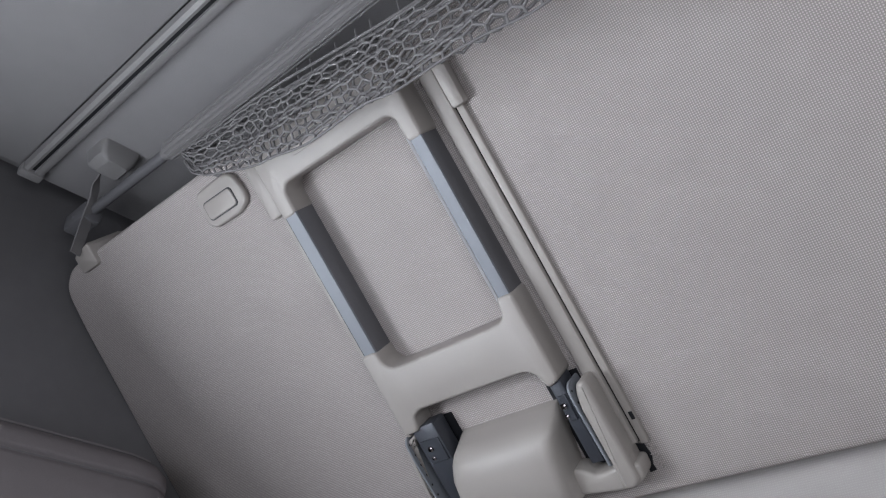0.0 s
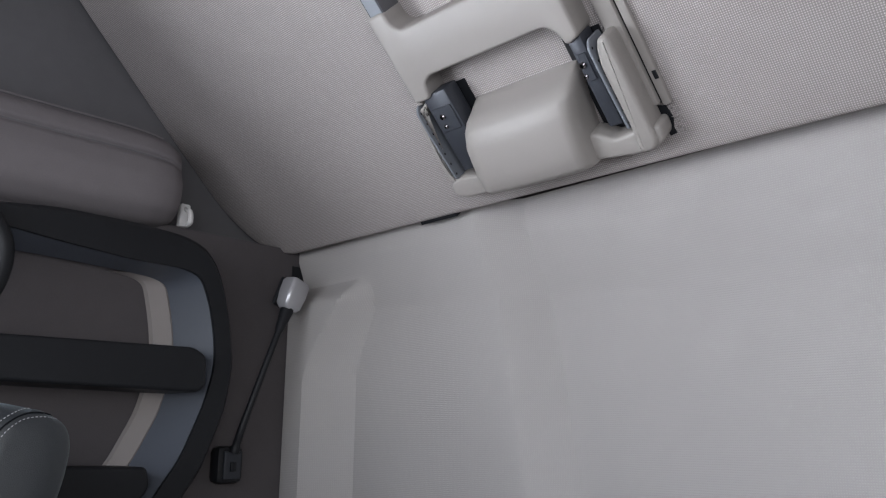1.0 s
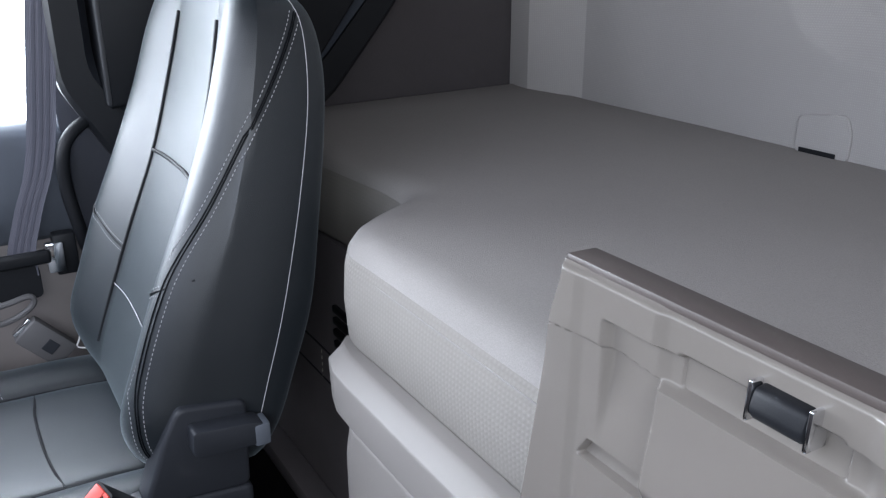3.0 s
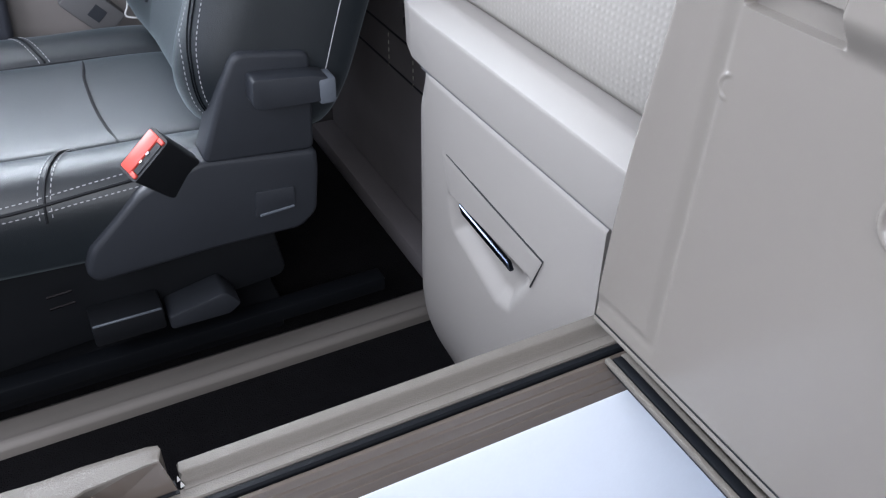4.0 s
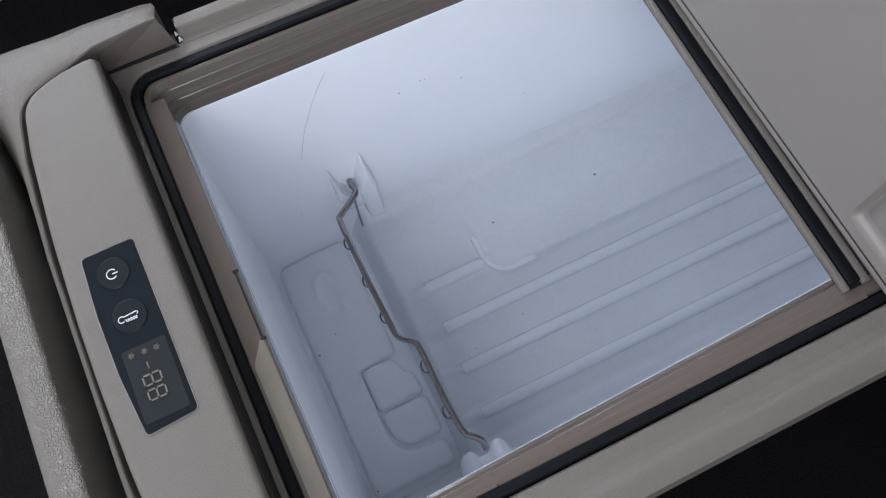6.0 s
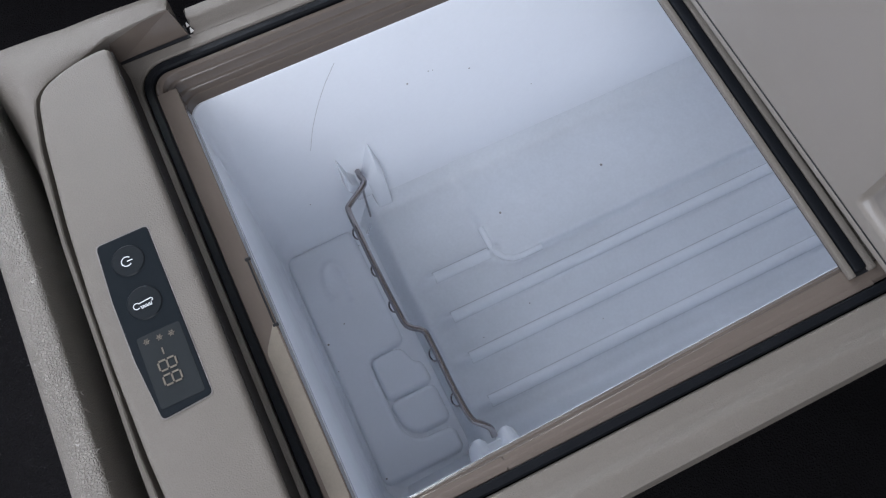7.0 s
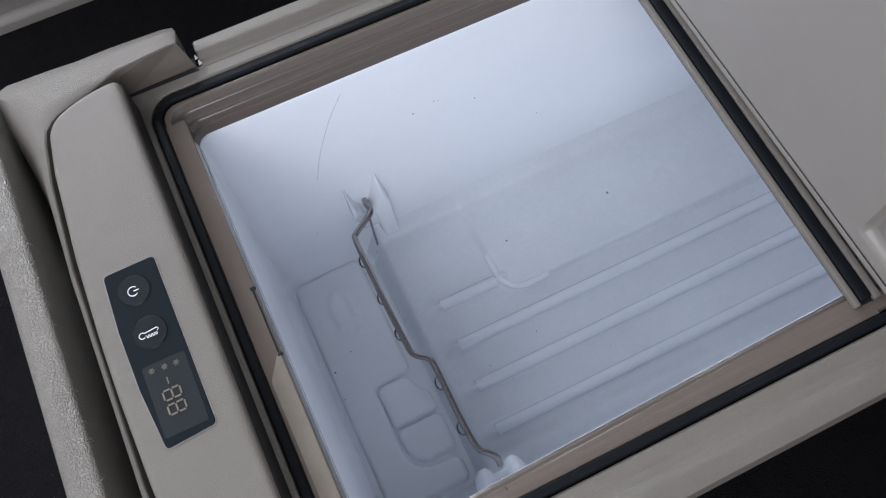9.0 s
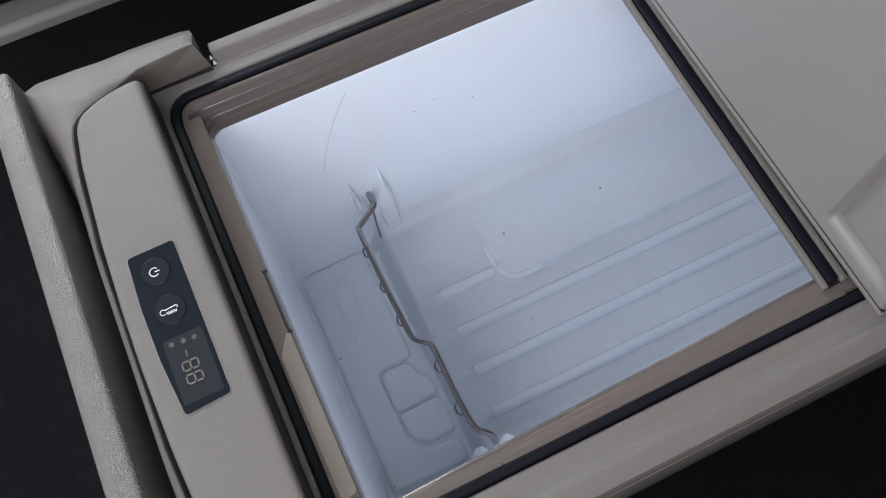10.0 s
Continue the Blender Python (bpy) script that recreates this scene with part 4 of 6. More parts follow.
    gz += 0.0022 * np.exp(-(near / 0.0040) ** 2)
    bm = bmesh.new()
    grid = [[bm.verts.new((gx[a, b], gy[a, b], gz[a, b])) for b in range(ny + 1)] for a in range(nx + 1)]
    for a in range(nx):
        for b in range(ny):
            bm.faces.new((grid[a][b], grid[a + 1][b], grid[a + 1][b + 1], grid[a][b + 1]))
    part("pocket_floor", bm, LINER, liner, "white pocket floor with raised plates", angle=60)
    # flared clips that hold the wire
    bm = bmesh.new()
    for out, inn in (([(-1.1050, 0.336), (-1.0985, 0.308), (-1.0905, 0.296), (-1.0960, 0.276), (-1.1045, 0.292)], 0.45), ([(-1.0735, 0.340), (-1.0655, 0.300), (-1.0600, 0.214), (-1.0770, 0.214), (-1.0850, 0.296)], 0.5)):
        cx, cz = sum(q[0] for q in out) / 5, sum(q[1] for q in out) / 5
        loft(bm, [[(cx + (x - cx) * k, y, cz + (z - cz) * k) for x, z in soften(out, 0.004, 3)] for y, k in ((-0.1240, 1.06), (-0.1345, 0.96), (-0.1385, 0.84), (-0.1400, 0.62))])
    box(bm, (-1.0975, -0.1375, 0.262), (-1.0780, -0.125, 0.298), 0.003, 2)
    part("wire_clip", bm, LINER, liner, angle=50)
    bm = bmesh.new()
    for x in (-1.0995, -1.0735):
        loft(bm, [[(x + math.cos(a) * w, y, 0.281 + math.sin(a) * 0.019) for a in (k * math.pi / 7 for k in range(14))] for y, w in ((-0.4240, 0.0135), (-0.4080, 0.0110), (-0.4010, 0.0090), (-0.3975, 0.0055))])
    box(bm, (-1.098, -0.4240, 0.262), (-1.074, -0.4040, 0.296), 0.002, 2)
    part("wire_clip", bm, LINER, liner, angle=60)
    # scuffs and specks on the liner
    bm = bmesh.new()
    for x, y, r in ((-0.853, -0.198, 0.0014), (-0.971, -0.200, 0.0012), (-0.987, -0.295, 0.0007), (-1.043, -0.306, 0.0006), (-0.93, -0.340, 0.0005)):
        disc(bm, (x, y, level(x, y) + 0.0001), (0, 0, 1), r, 0.0002, 7)
    for x, y, r in ((-1.1815, -0.241, 0.0011), (-1.159, -0.228, 0.0007), (-1.183, -0.270, 0.0006), (-1.1830, -0.383, 0.0009), (-1.112, -0.158, 0.0006)):
        disc(bm, (x, y, 0.2069), (0, 0, 1), r, 0.0002, 7)

    def far(z):
        return -0.1117 - (0.468 - z) * 0.0972

    for x, z, r in ((-1.027, 0.400, 0.0009), (-1.007, 0.405, 0.0006), (-1.003, 0.404, 0.0005), (-0.969, 0.386, 0.0007), (-0.905, 0.324, 0.0005), (-1.141, 0.284, 0.0006)):
        disc(bm, (x, far(z), z), (0, -1, 0), r, 0.0003, 7)
    tagged(part("specks", bm, GREY_PLASTIC, liner, "small dark specks of dirt"), kind="stuff")
    bm = bmesh.new()
    tube(bm, curve([(x, far(z) - 0.0001, z) for x, z in ((-1.083, 0.461), (-1.098, 0.435), (-1.113, 0.400), (-1.123, 0.366))], 5), 0.00012, 4)
    part("hair", bm, GREY_PLASTIC, liner, "single dark hair on the liner")
    # back plate under the hinge
    bm = bmesh.new()
    box(bm, (-0.8450, -0.433, 0.4955), (-0.560, -0.103, 0.5020), 0.001, 1)
    plate = part("hinge_plate", bm, GREIGE, t)

    def slanted(x0, z0, x1, z1, r=0.0, d=0.0):
        """A bar along y, turned a little with the hinge."""
        bm = bmesh.new()
        box(bm, (x0, -0.4345 + d, z0), (x1, -0.1015 - d, z1), r, 2)
        for v in bm.verts:
            v.co.x += 0.013 * (v.co.y + 0.27)
        return bm

    part("hinge_strip", slanted(-0.8596, 0.5068, -0.8552, 0.5115, 0.0010), GREIGE, t, "thin grey-brown edge strip at the hinge")
    part("seal_gap", slanted(-0.8556, 0.500, -0.8440, 0.5070), BLACK, plate, "dark gap beside the seal")
    part("hinge_seal", slanted(-0.8542, 0.505, -0.8448, 0.5112, 0.0022, 0.002), RUBBER, plate, "black rubber hinge seal")
    part("hinge_edge", slanted(-0.8446, 0.500, -0.8385, 0.5095, 0.0012), GREIGE, plate, "grey-brown strip below the lid")
    # drain slot in the front rim
    part("rim_slot", boxes(((-1.1982, -0.303, 0.5055), (-1.1968, -0.252, 0.5070), 0.0004, 1), ((-1.1990, -0.303, 0.5055), (-1.1952, -0.3005, 0.5072), 0.0005, 1), ((-1.1990, -0.2545, 0.5055), (-1.1952, -0.252, 0.5072), 0.0005, 1)), BLACK, t, "dark slot in the front rim")
    # control pad
    M = -0.278

    def both(pts):
        return [(x, M + v) for x, v in pts] + [(x, M - v) for x, v in pts[::-1]]

    bm = bmesh.new()
    shape = soften(both([(-1.2232, 0.1895), (-1.2440, 0.1872), (-1.2595, 0.1828), (-1.2708, 0.1772), (-1.2766, 0.1680), (-1.2812, 0.1385), (-1.2856, 0.0760), (-1.2872, 0.02)]), 0.006, 3)
    loft(bm, [[(-1.2550 + (x + 1.2550) * (1 - d / 0.030), M + (y - M) * (1 - d / 0.188), z) for x, y in shape] for d, z in ((0.0, 0.47), (0.0, 0.5415), (0.0005, 0.5432), (0.0016, 0.5446), (0.0032, 0.5453), (0.0050, 0.5455))])
    part("control_pad", bm, GREIGE, t, "matt grey-brown control pad", angle=60)
    # Thin dark strip laid over the pad's rear wall in place of its shade.
    part("rear_shade_strip", boxes(((-1.2240, M - 0.187, 0.465), (-1.2222, M + 0.187, 0.5405), 0.0006, 1)), PAD_SHADE, t, "dark strip for the shade on the pad's rear wall")
    bm = bmesh.new()
    slab(bm, both([(-1.226, 0.2010), (-1.245, 0.1944), (-1.2602, 0.1894), (-1.2696, 0.1856), (-1.2752, 0.1813), (-1.2790, 0.1751), (-1.2822, 0.1642), (-1.2865, 0.1350), (-1.2904, 0.0720)]), "z", 0.40, 0.5120)
    for k in (1, -1):
        box(bm, (-1.235, M + k * 0.2075 - 0.0065, 0.40), (-1.1735, M + k * 0.2075 + 0.0065, 0.5045))
    part("pad_gap", bm, BLACK, t, "dark gap round the control pad")
    # one lipped frame round the pad: inner edge, outer edge and their heights, from tip to tip
    half = [(-1.1785, 0.2120, -1.1765, 0.2205, 0.5300, 0.5300), (-1.1795, 0.2100, -1.1775, 0.2235, 0.5310, 0.5305), (-1.1860, 0.2095, -1.1850, 0.2245, 0.5320, 0.5315), (-1.2240, 0.2035, -1.2240, 0.2245, 0.5350, 0.5335),
            (-1.2450, 0.1938, -1.2470, 0.2235, 0.5362, 0.5345), (-1.2600, 0.1888, -1.2660, 0.2245, 0.5372, 0.5350), (-1.2690, 0.1850, -1.2950, 0.2255, 0.5378, 0.5350), (-1.2745, 0.1808, -1.3060, 0.2235, 0.5382, 0.5330),
            (-1.2788, 0.1750, -1.3062, 0.2000, 0.5388, 0.5200), (-1.2814, 0.1642, -1.3065, 0.1720, 0.5390, 0.4980), (-1.2857, 0.1350, -1.3068, 0.1350, 0.5392, 0.4780), (-1.2897, 0.0720, -1.3070, 0.0720, 0.5394, 0.4760)]
    half += [(a, -b, c, -d, e, f) for a, b, c, d, e, f in half[::-1]]
    rings = []
    for xi, vi, xo, vo, zi, zo in half:
        i, o = Vector((xi, M + vi)), Vector((xo, M + vo))
        drop = zi - zo
        row = [(i, 0.44), (i, zi - 0.0008), (i.lerp(o, 0.04), zi)]
        row += [(i.lerp(o, k), zi - drop * k ** 1.7) for k in (0.3, 0.5, 0.7, 0.85)]
        row += [(i.lerp(o, 0.97), zo + 0.001), (o, zo - 0.003), (o, 0.44)]
        rings.append([(q.x, q.y, z) for q, z in row])
    bm = bmesh.new()
    loft(bm, rings)
    part("front_frame", bm, GREIGE, t, "lipped front frame round the control pad", angle=40)
    # The frame's shaded inner wall at each tip, drawn as a darker brown plate.
    for k in (1, -1):
        bm = bmesh.new()
        loft(bm, [[(-1.2260, M + k * (0.2040 + d), 0.5335), (-1.1790, M + k * (0.2100 + d), 0.5305), (-1.1735, M + k * (0.2035 + d), 0.5070), (-1.2260, M + k * (0.2005 + d), 0.5070)] for d in (0.0, 0.0020)])
        part("corner_shade_plate", bm, RIM, t, "dark brown plate for the shade on the corner wall")
        part("corner_joint", boxes(((-1.2270, M + k * 0.2005 - 0.0013, 0.505), (-1.1725, M + k * 0.2005 + 0.0013, 0.5088))), BLACK, t, "dark joint below the corner wall")
    bm = bmesh.new()
    slab(bm, soften([(-1.3400, 0.30), (-1.3420, 0.45), (-1.3360, 0.520), (-1.3315, 0.5370), (-1.3240, 0.5425), (-1.3120, 0.5428), (-1.3098, 0.5405), (-1.3092, 0.50), (-1.3092, 0.30)], 0.004, 4), "y", M - 0.240, M + 0.240, 0.003, 3)
    bar = part("front_bar", bm, BAR, t, "leather-grained grey front bar", angle=50)
    rnd = random.Random(11)
    bm = bmesh.new()
    for k in range(16):
        y = M - 0.15 + 0.019 * k + rnd.uniform(-0.006, 0.006)
        tube(bm, [(-1.3105, y, 0.5420), (-1.3088, y + rnd.uniform(-0.002, 0.002), 0.5415), (-1.3078, y + rnd.uniform(-0.003, 0.003), 0.5395)], 0.00022, 4)
    tagged(part("frayed_edge", bm, BAR, bar, "short frayed fibres"), kind="stuff")
    bm = bmesh.new()
    box(bm, (-1.3365, M - 0.215, 0.12), (-1.3050, M + 0.215, 0.42), 0.01, 2)
    part("front_panel", bm, GREIGE, t)
    # torn edge by the lip
    bm = bmesh.new()
    for x, y, w in ((-1.1712, -0.0690, 0.0011), (-1.1700, -0.0745, 0.0014)):
        loft(bm, [[(x - w, y - w, 0.509), (x + w * 1.2, y - w * 0.4, 0.509), (x + w * 0.3, y + w, 0.509)], [(x - w * 0.5, y - w * 0.3, 0.5125), (x + w * 0.4, y - w * 0.4, 0.5115), (x, y + w * 0.4, 0.513)]])
    part("chipped_edge", bm, WHITE_PLASTIC, t, "pale chipped plastic at the notch")
    panel(t)
    lid(t)
    wire(t)


def panel(t):
    Z = 0.5455
    bm = bmesh.new()
    slab(bm, soften([(-1.2410, -0.2235), (-1.2402, -0.3365), (-1.2702, -0.3385), (-1.2738, -0.300), (-1.2745, -0.262), (-1.2728, -0.2238)], 0.003), "z", Z - 0.003, Z + 0.0008, 0.0004, 1)
    rim = bmesh.new()
    slab(rim, soften([(-1.2404, -0.2230), (-1.2396, -0.3371), (-1.2705, -0.3392), (-1.2745, -0.300), (-1.2752, -0.262), (-1.2735, -0.2232)], 0.003), "z", Z - 0.003, Z + 0.0004)
    part("panel_edge", rim, PANEL_EDGE, t, "thin worn silver edge of the panel")
    p = part("control_panel", bm, DARK_GLOSS, t, "dark glossy control panel")
    bm = bmesh.new()
    slab(bm, rounded(-1.2690, -0.3330, -1.2430, -0.2885, 0.0015), "z", Z, Z + 0.0011, 0.0001, 1)
    part("display", bm, DISPLAY, p, "smoky display window")
    for x, y, r in ((-1.2580, -0.2405, 0.0100), (-1.2575, -0.2695, 0.0105)):
        bm = bmesh.new()
        disc(bm, (x, y, Z + 0.0006), (0, 0, 1), r, 0.0009, 36, 0.0007)
        part("button", bm, BUTTON, p, angle=20)
    Z2 = Z + 0.0017
    # power symbol: a broken ring and a bar
    bm = bmesh.new()
    c = (-1.2588, -0.2410)
    tube(bm, [(c[0] + 0.0030 * math.cos(radians(a)), c[1] + 0.0030 * math.sin(radians(a)), Z2) for a in range(40, 325, 12)], 0.00034, 5)
    tube(bm, [(c[0] + 0.0004, c[1], Z2), (c[0] + 0.0036, c[1], Z2)], 0.00034, 5)
    part("power_symbol", bm, PRINT, p, "white power symbol")
    # thermometer-like symbol with teeth
    bm = bmesh.new()
    c = (-1.2580, -0.2700)
    tube(bm, [(c[0] - 0.0042 + 0.0019 * math.cos(radians(a)), c[1] - 0.0002 + 0.0019 * math.sin(radians(a)), Z2) for a in range(35, 331, 25)], 0.0003, 5)
    tube(bm, [(c[0] - 0.0026, c[1] + 0.0009, Z2), (c[0] + 0.0048, c[1] + 0.0016, Z2), (c[0] + 0.0056, c[1] + 0.0010, Z2), (c[0] + 0.0056, c[1] + 0.0002, Z2), (c[0] + 0.0048, c[1] - 0.0003, Z2)], 0.0003, 5)
    zig = [(c[0] - 0.0024, c[1] - 0.0010, Z2)]
    for g in range(4):
        x = c[0] - 0.0018 + g * 0.0017
        zig += [(x, c[1] - 0.0012, Z2), (x + 0.0002, c[1] - 0.0026, Z2), (x + 0.0009, c[1] - 0.0026, Z2), (x + 0.0011, c[1] - 0.0010, Z2)]
    tube(bm, zig, 0.0003, 5)
    part("cooling_symbol", bm, PRINT, p, "white cooling symbol")
    # dim seven-segment figures, read towards -y, tops towards +x
    Z3 = Z + 0.0012

    def figure(x, y, w, h):
        bm = bmesh.new()
        e = 0.00065
        for a, b in (((0, 0), (w, 0)), ((0, h / 2), (w, h / 2)), ((0, h), (w, h)), ((0, 0), (0, h / 2)), ((0, h / 2), (0, h)), ((w, 0), (w, h / 2)), ((w, h / 2), (w, h))):
            p0, p1 = Vector(a), Vector(b)
            d = (p1 - p0).normalized() * 0.0006
            p0, p1 = p0 + d, p1 - d
            tube(bm, [(x + p0.y, y - p0.x, Z3), (x + p1.y, y - p1.x, Z3)], e, 4)
        return bm

    part("figure", figure(-1.2622, -0.3068, 0.0058, 0.0100), SEGMENT, p, "dim display figure 8")
    part("figure", figure(-1.2622, -0.3156, 0.0058, 0.0100), SEGMENT, p, "dim display figure 8")
    bm = bmesh.new()
    tube(bm, [(-1.2572, -0.2995, Z3), (-1.2572, -0.3035, Z3)], 0.0005, 4)
    part("minus_sign", bm, SEGMENT, p)
    for x, y in ((-1.2495, -0.2935), (-1.2565, -0.2930), (-1.2640, -0.2925)):
        bm = bmesh.new()
        for a in range(0, 180, 60):
            d = Vector((math.cos(radians(a)), math.sin(radians(a)), 0)) * 0.0020
            tube(bm, [Vector((x, y, Z3)) - d, Vector((x, y, Z3)) + d], 0.00018, 4)
        for a in range(0, 360, 60):
            tube(bm, [(x + 0.0013 * math.cos(radians(a + k)), y + 0.0013 * math.sin(radians(a + k)), Z3) for k in (-25, 25)], 0.00018, 4)
        part("snowflake", bm, SEGMENT, p)


def lid(t):
    lean = Matrix.Translation((-0.853, 0, 0.515)) @ Matrix.Rotation(radians(2.6), 4, "Y")
    C = -0.270

    def edge(s):
        return 0.197 - 0.026 * step(0.0, 0.36, s) * (s / 0.36 if s < 0.36 else 1) - 0.0035 * step(0.3635, 0.3650, s) - 0.0095 * step(0.364, 0.412, s)

    def relief(a, s):
        """How far the inner face stands out, a across from the middle and s up the lid."""
        q = abs(a)
        h = 0.0016 * step(0.130, 0.142, q) * step(0.034, 0.044, s) + 0.0012 * step(0.33, 0.364, s)
        h -= (0.0055 if a < 0 else 0.0010) * step(0.127, 0.131, q) * step(0.030, 0.040, s) * (1 - step(0.20, 0.33, s)) * step(0.0, 0.022, 0.196 - 0.06 * s - q)
        line = 0.3655 + 0.0035 * math.sin(min(max((q - 0.070) / 0.10, 0.0), 1.0) * math.pi)
        h += 0.0030 * step(line - 0.0006, line + 0.0010, s) * step(0.060, 0.072, q)
        h -= 0.0068 * (1 - step(0.107, 0.114, q)) * (1 - step(0.3862, 0.3895, s)) * step(0.29, 0.37, s)
        h += 0.0105 * (1 - step(0.060, 0.070, q)) * step(0.277, 0.300, s) * (1 - step(0.3640, 0.3672, s))
        h -= 0.012 * (1 - step(0.047, 0.053, q)) * step(0.3665, 0.370, s) * (1 - step(0.388, 0.392, s))
        h -= 0.013 * step(0.060, 0.064, q) * (1 - step(0.120, 0.123, q - (0.292 - s) * 0.6)) * step(0.2812, 0.2832, s) * (1 - step(0.2955, 0.2975, s))
        r = math.hypot(a + 0.001, s - 0.2175)
        h += 0.0022 * step(0.0105, 0.0125, r) * (1 - step(0.0145, 0.0165, r)) - 0.001 * (1 - step(0.009, 0.011, r))
        r = math.hypot(a - 0.124, s - 0.236)
        h += 0.0012 * step(0.005, 0.007, r) * (1 - step(0.007, 0.009, r)) * step(0.0, 0.006, a - 0.122)
        return h

    bm = bmesh.new()
    na, ns = 300, 420
    rows = []
    for i in range(ns + 1):
        s = 0.0175 + 0.3965 * i / ns
        e = edge(s)
        row = []
        for j in range(na + 1):
            u = -1 + 2 * j / na
            a = u * e
            rim = min(e - abs(a), 0.414 - s, s - 0.0165)
            h = relief(a, s) - 0.006 * (1 - step(0.0, 0.006, rim)) ** 2
            row.append(bm.verts.new((-h, C + a, s)))
        rows.append(row)
    for i in range(ns):
        for j in range(na):
            bm.faces.new((rows[i][j], rows[i][j + 1], rows[i + 1][j + 1], rows[i + 1][j]))
    # turned-back edge and flat back
    loop = rows[0] + [r[-1] for r in rows[1:]] + rows[-1][-2::-1] + [r[0] for r in rows[-2:0:-1]]
    back = [bm.verts.new((0.007, v.co.y, v.co.z)) for v in loop]
    n = len(loop)
    for g in range(n):
        bm.faces.new((loop[g], back[g], back[(g + 1) % n], loop[(g + 1) % n]))
    bm.faces.new(back)
    bmesh.ops.recalc_face_normals(bm, faces=bm.faces)
    bm.transform(lean)
    o = part("lid", bm, LID, t, "open grey-brown lid with moulded inner face", angle=50)
    bm = bmesh.new()
    out = [(C + k * edge(v) * 0.985, v * 1.013) for k, vs in ((1, (0.02, 0.12, 0.24, 0.34, 0.38, 0.412)), (-1, (0.412, 0.38, 0.34, 0.24, 0.12, 0.02))) for v in vs]
    slab(bm, out, "x", 0.0072, 0.0260, 0.003, 2)
    bm.transform(lean)
    part("back_cover", bm, WEB, o, "dark brown back of the lid")
    bm = bmesh.new()
    box(bm, (0.0020, C - 0.197, 0.0115), (0.012, C + 0.197, 0.0165), 0.0012, 2)
    bm.transform(lean)
    part("lower_lip", bm, LID, o, "thin lower lip of the lid")
    bm = bmesh.new()
    box(bm, (0.0025, C - 0.196, 0.0160), (0.0068, C + 0.196, 0.0182))
    bm.transform(lean)
    part("lip_gap", bm, BLACK, o, "dark joint above the lip")
    bm = bmesh.new()
    box(bm, (0.0008, C - 0.1575, 0.4120), (0.0262, C + 0.1575, 0.4180), 0.0016, 2)
    bm.transform(lean)
    part("top_edge", bm, WEB, o, "dark brown top edge of the lid")
    bm = bmesh.new()
    slab(bm, soften([(0.006, 0.380), (-0.008, 0.381), (-0.012, 0.387), (-0.009, 0.399), (0.006, 0.401)], 0.004, 4), "y", C - 0.036, C - 0.004, 0.0025, 2)
    bm.transform(lean)
    catch = part("catch", bm, BLACK, o, "black plastic lid catch")
    for y in (C - 0.039, C - 0.004):
        bm = bmesh.new()
        box(bm, (-0.010, y, 0.379), (0.006, y + 0.003, 0.402), 0.0012, 2)
        bm.transform(lean)
        part("catch_ear", bm, CHROME, catch, "bright metal catch ear")


def wire(t):
    bm = bmesh.new()
    top = [(-1.0885, -0.127, 0.304), (-1.0890, -0.136, 0.310), (-1.0890, -0.145, 0.310), (-1.1090, -0.158, 0.310), (-1.1125, -0.164, 0.310), (-1.1130, -0.187, 0.310), (-1.1130, -0.230, 0.310), (-1.1120, -0.271, 0.310), (-1.1110, -0.283, 0.310),
           (-1.1070, -0.289, 0.310), (-1.1000, -0.295, 0.310), (-1.0980, -0.306, 0.310), (-1.0980, -0.355, 0.310), (-1.0960, -0.381, 0.310), (-1.0900, -0.389, 0.310), (-1.0850, -0.395, 0.308), (-1.0845, -0.402, 0.304)]
    tube(bm, curve(top, 4), 0.0028, 10)
    w = part("wire_divider", bm, STEEL, t, "bent steel wire divider")
    bm = bmesh.new()
    tube(bm, [(-1.0905, -0.141, 0.306), (-1.0900, -0.1405, 0.26), (-1.0885, -0.1400, 0.210)], 0.0012, 6)
    part("wire_leg", bm, STEEL, w, "thin steel wire leg")
    bm = bmesh.new()
    tube(bm, curve([(-1.0885, -0.1405, 0.212), (-1.095, -0.150, 0.220), (-1.101, -0.160, 0.230)], 5), 0.0012, 6)
    part("wire_foot", bm, LINER, w, "white-coated wire foot")
    for y, x in ((-0.186, -1.1140), (-0.226, -1.1135), (-0.263, -1.1130), (-0.318, -1.1000), (-0.361, -1.1000)):
        bm = bmesh.new()
        tube(bm, [(x - 0.004 * math.sin(a), y + 0.006 * math.cos(a), 0.308 - 0.003 * math.sin(a)) for a in (k * math.pi / 8 for k in range(9))], 0.0009, 6)
        part("wire_loop", bm, STEEL, w)


# ---- seat ----
def lay(ob, pts, out=0.001):
    """Points (x, z) laid on the flank of a body, seen along y."""
    m = ROOTS[ob]
    tree = BVHTree.FromPolygons([m @ v.co for v in ob.data.vertices], [list(p.vertices) for p in ob.data.polygons])
    res = []
    for x, z in pts:
        place, normal, _, _ = tree.ray_cast(Vector((x, 0.2, z)), Vector((0, 1, 0)), 0.6)
        if place:
            res.append(place + (normal if normal.y < 0 else -normal) * out)
    return res


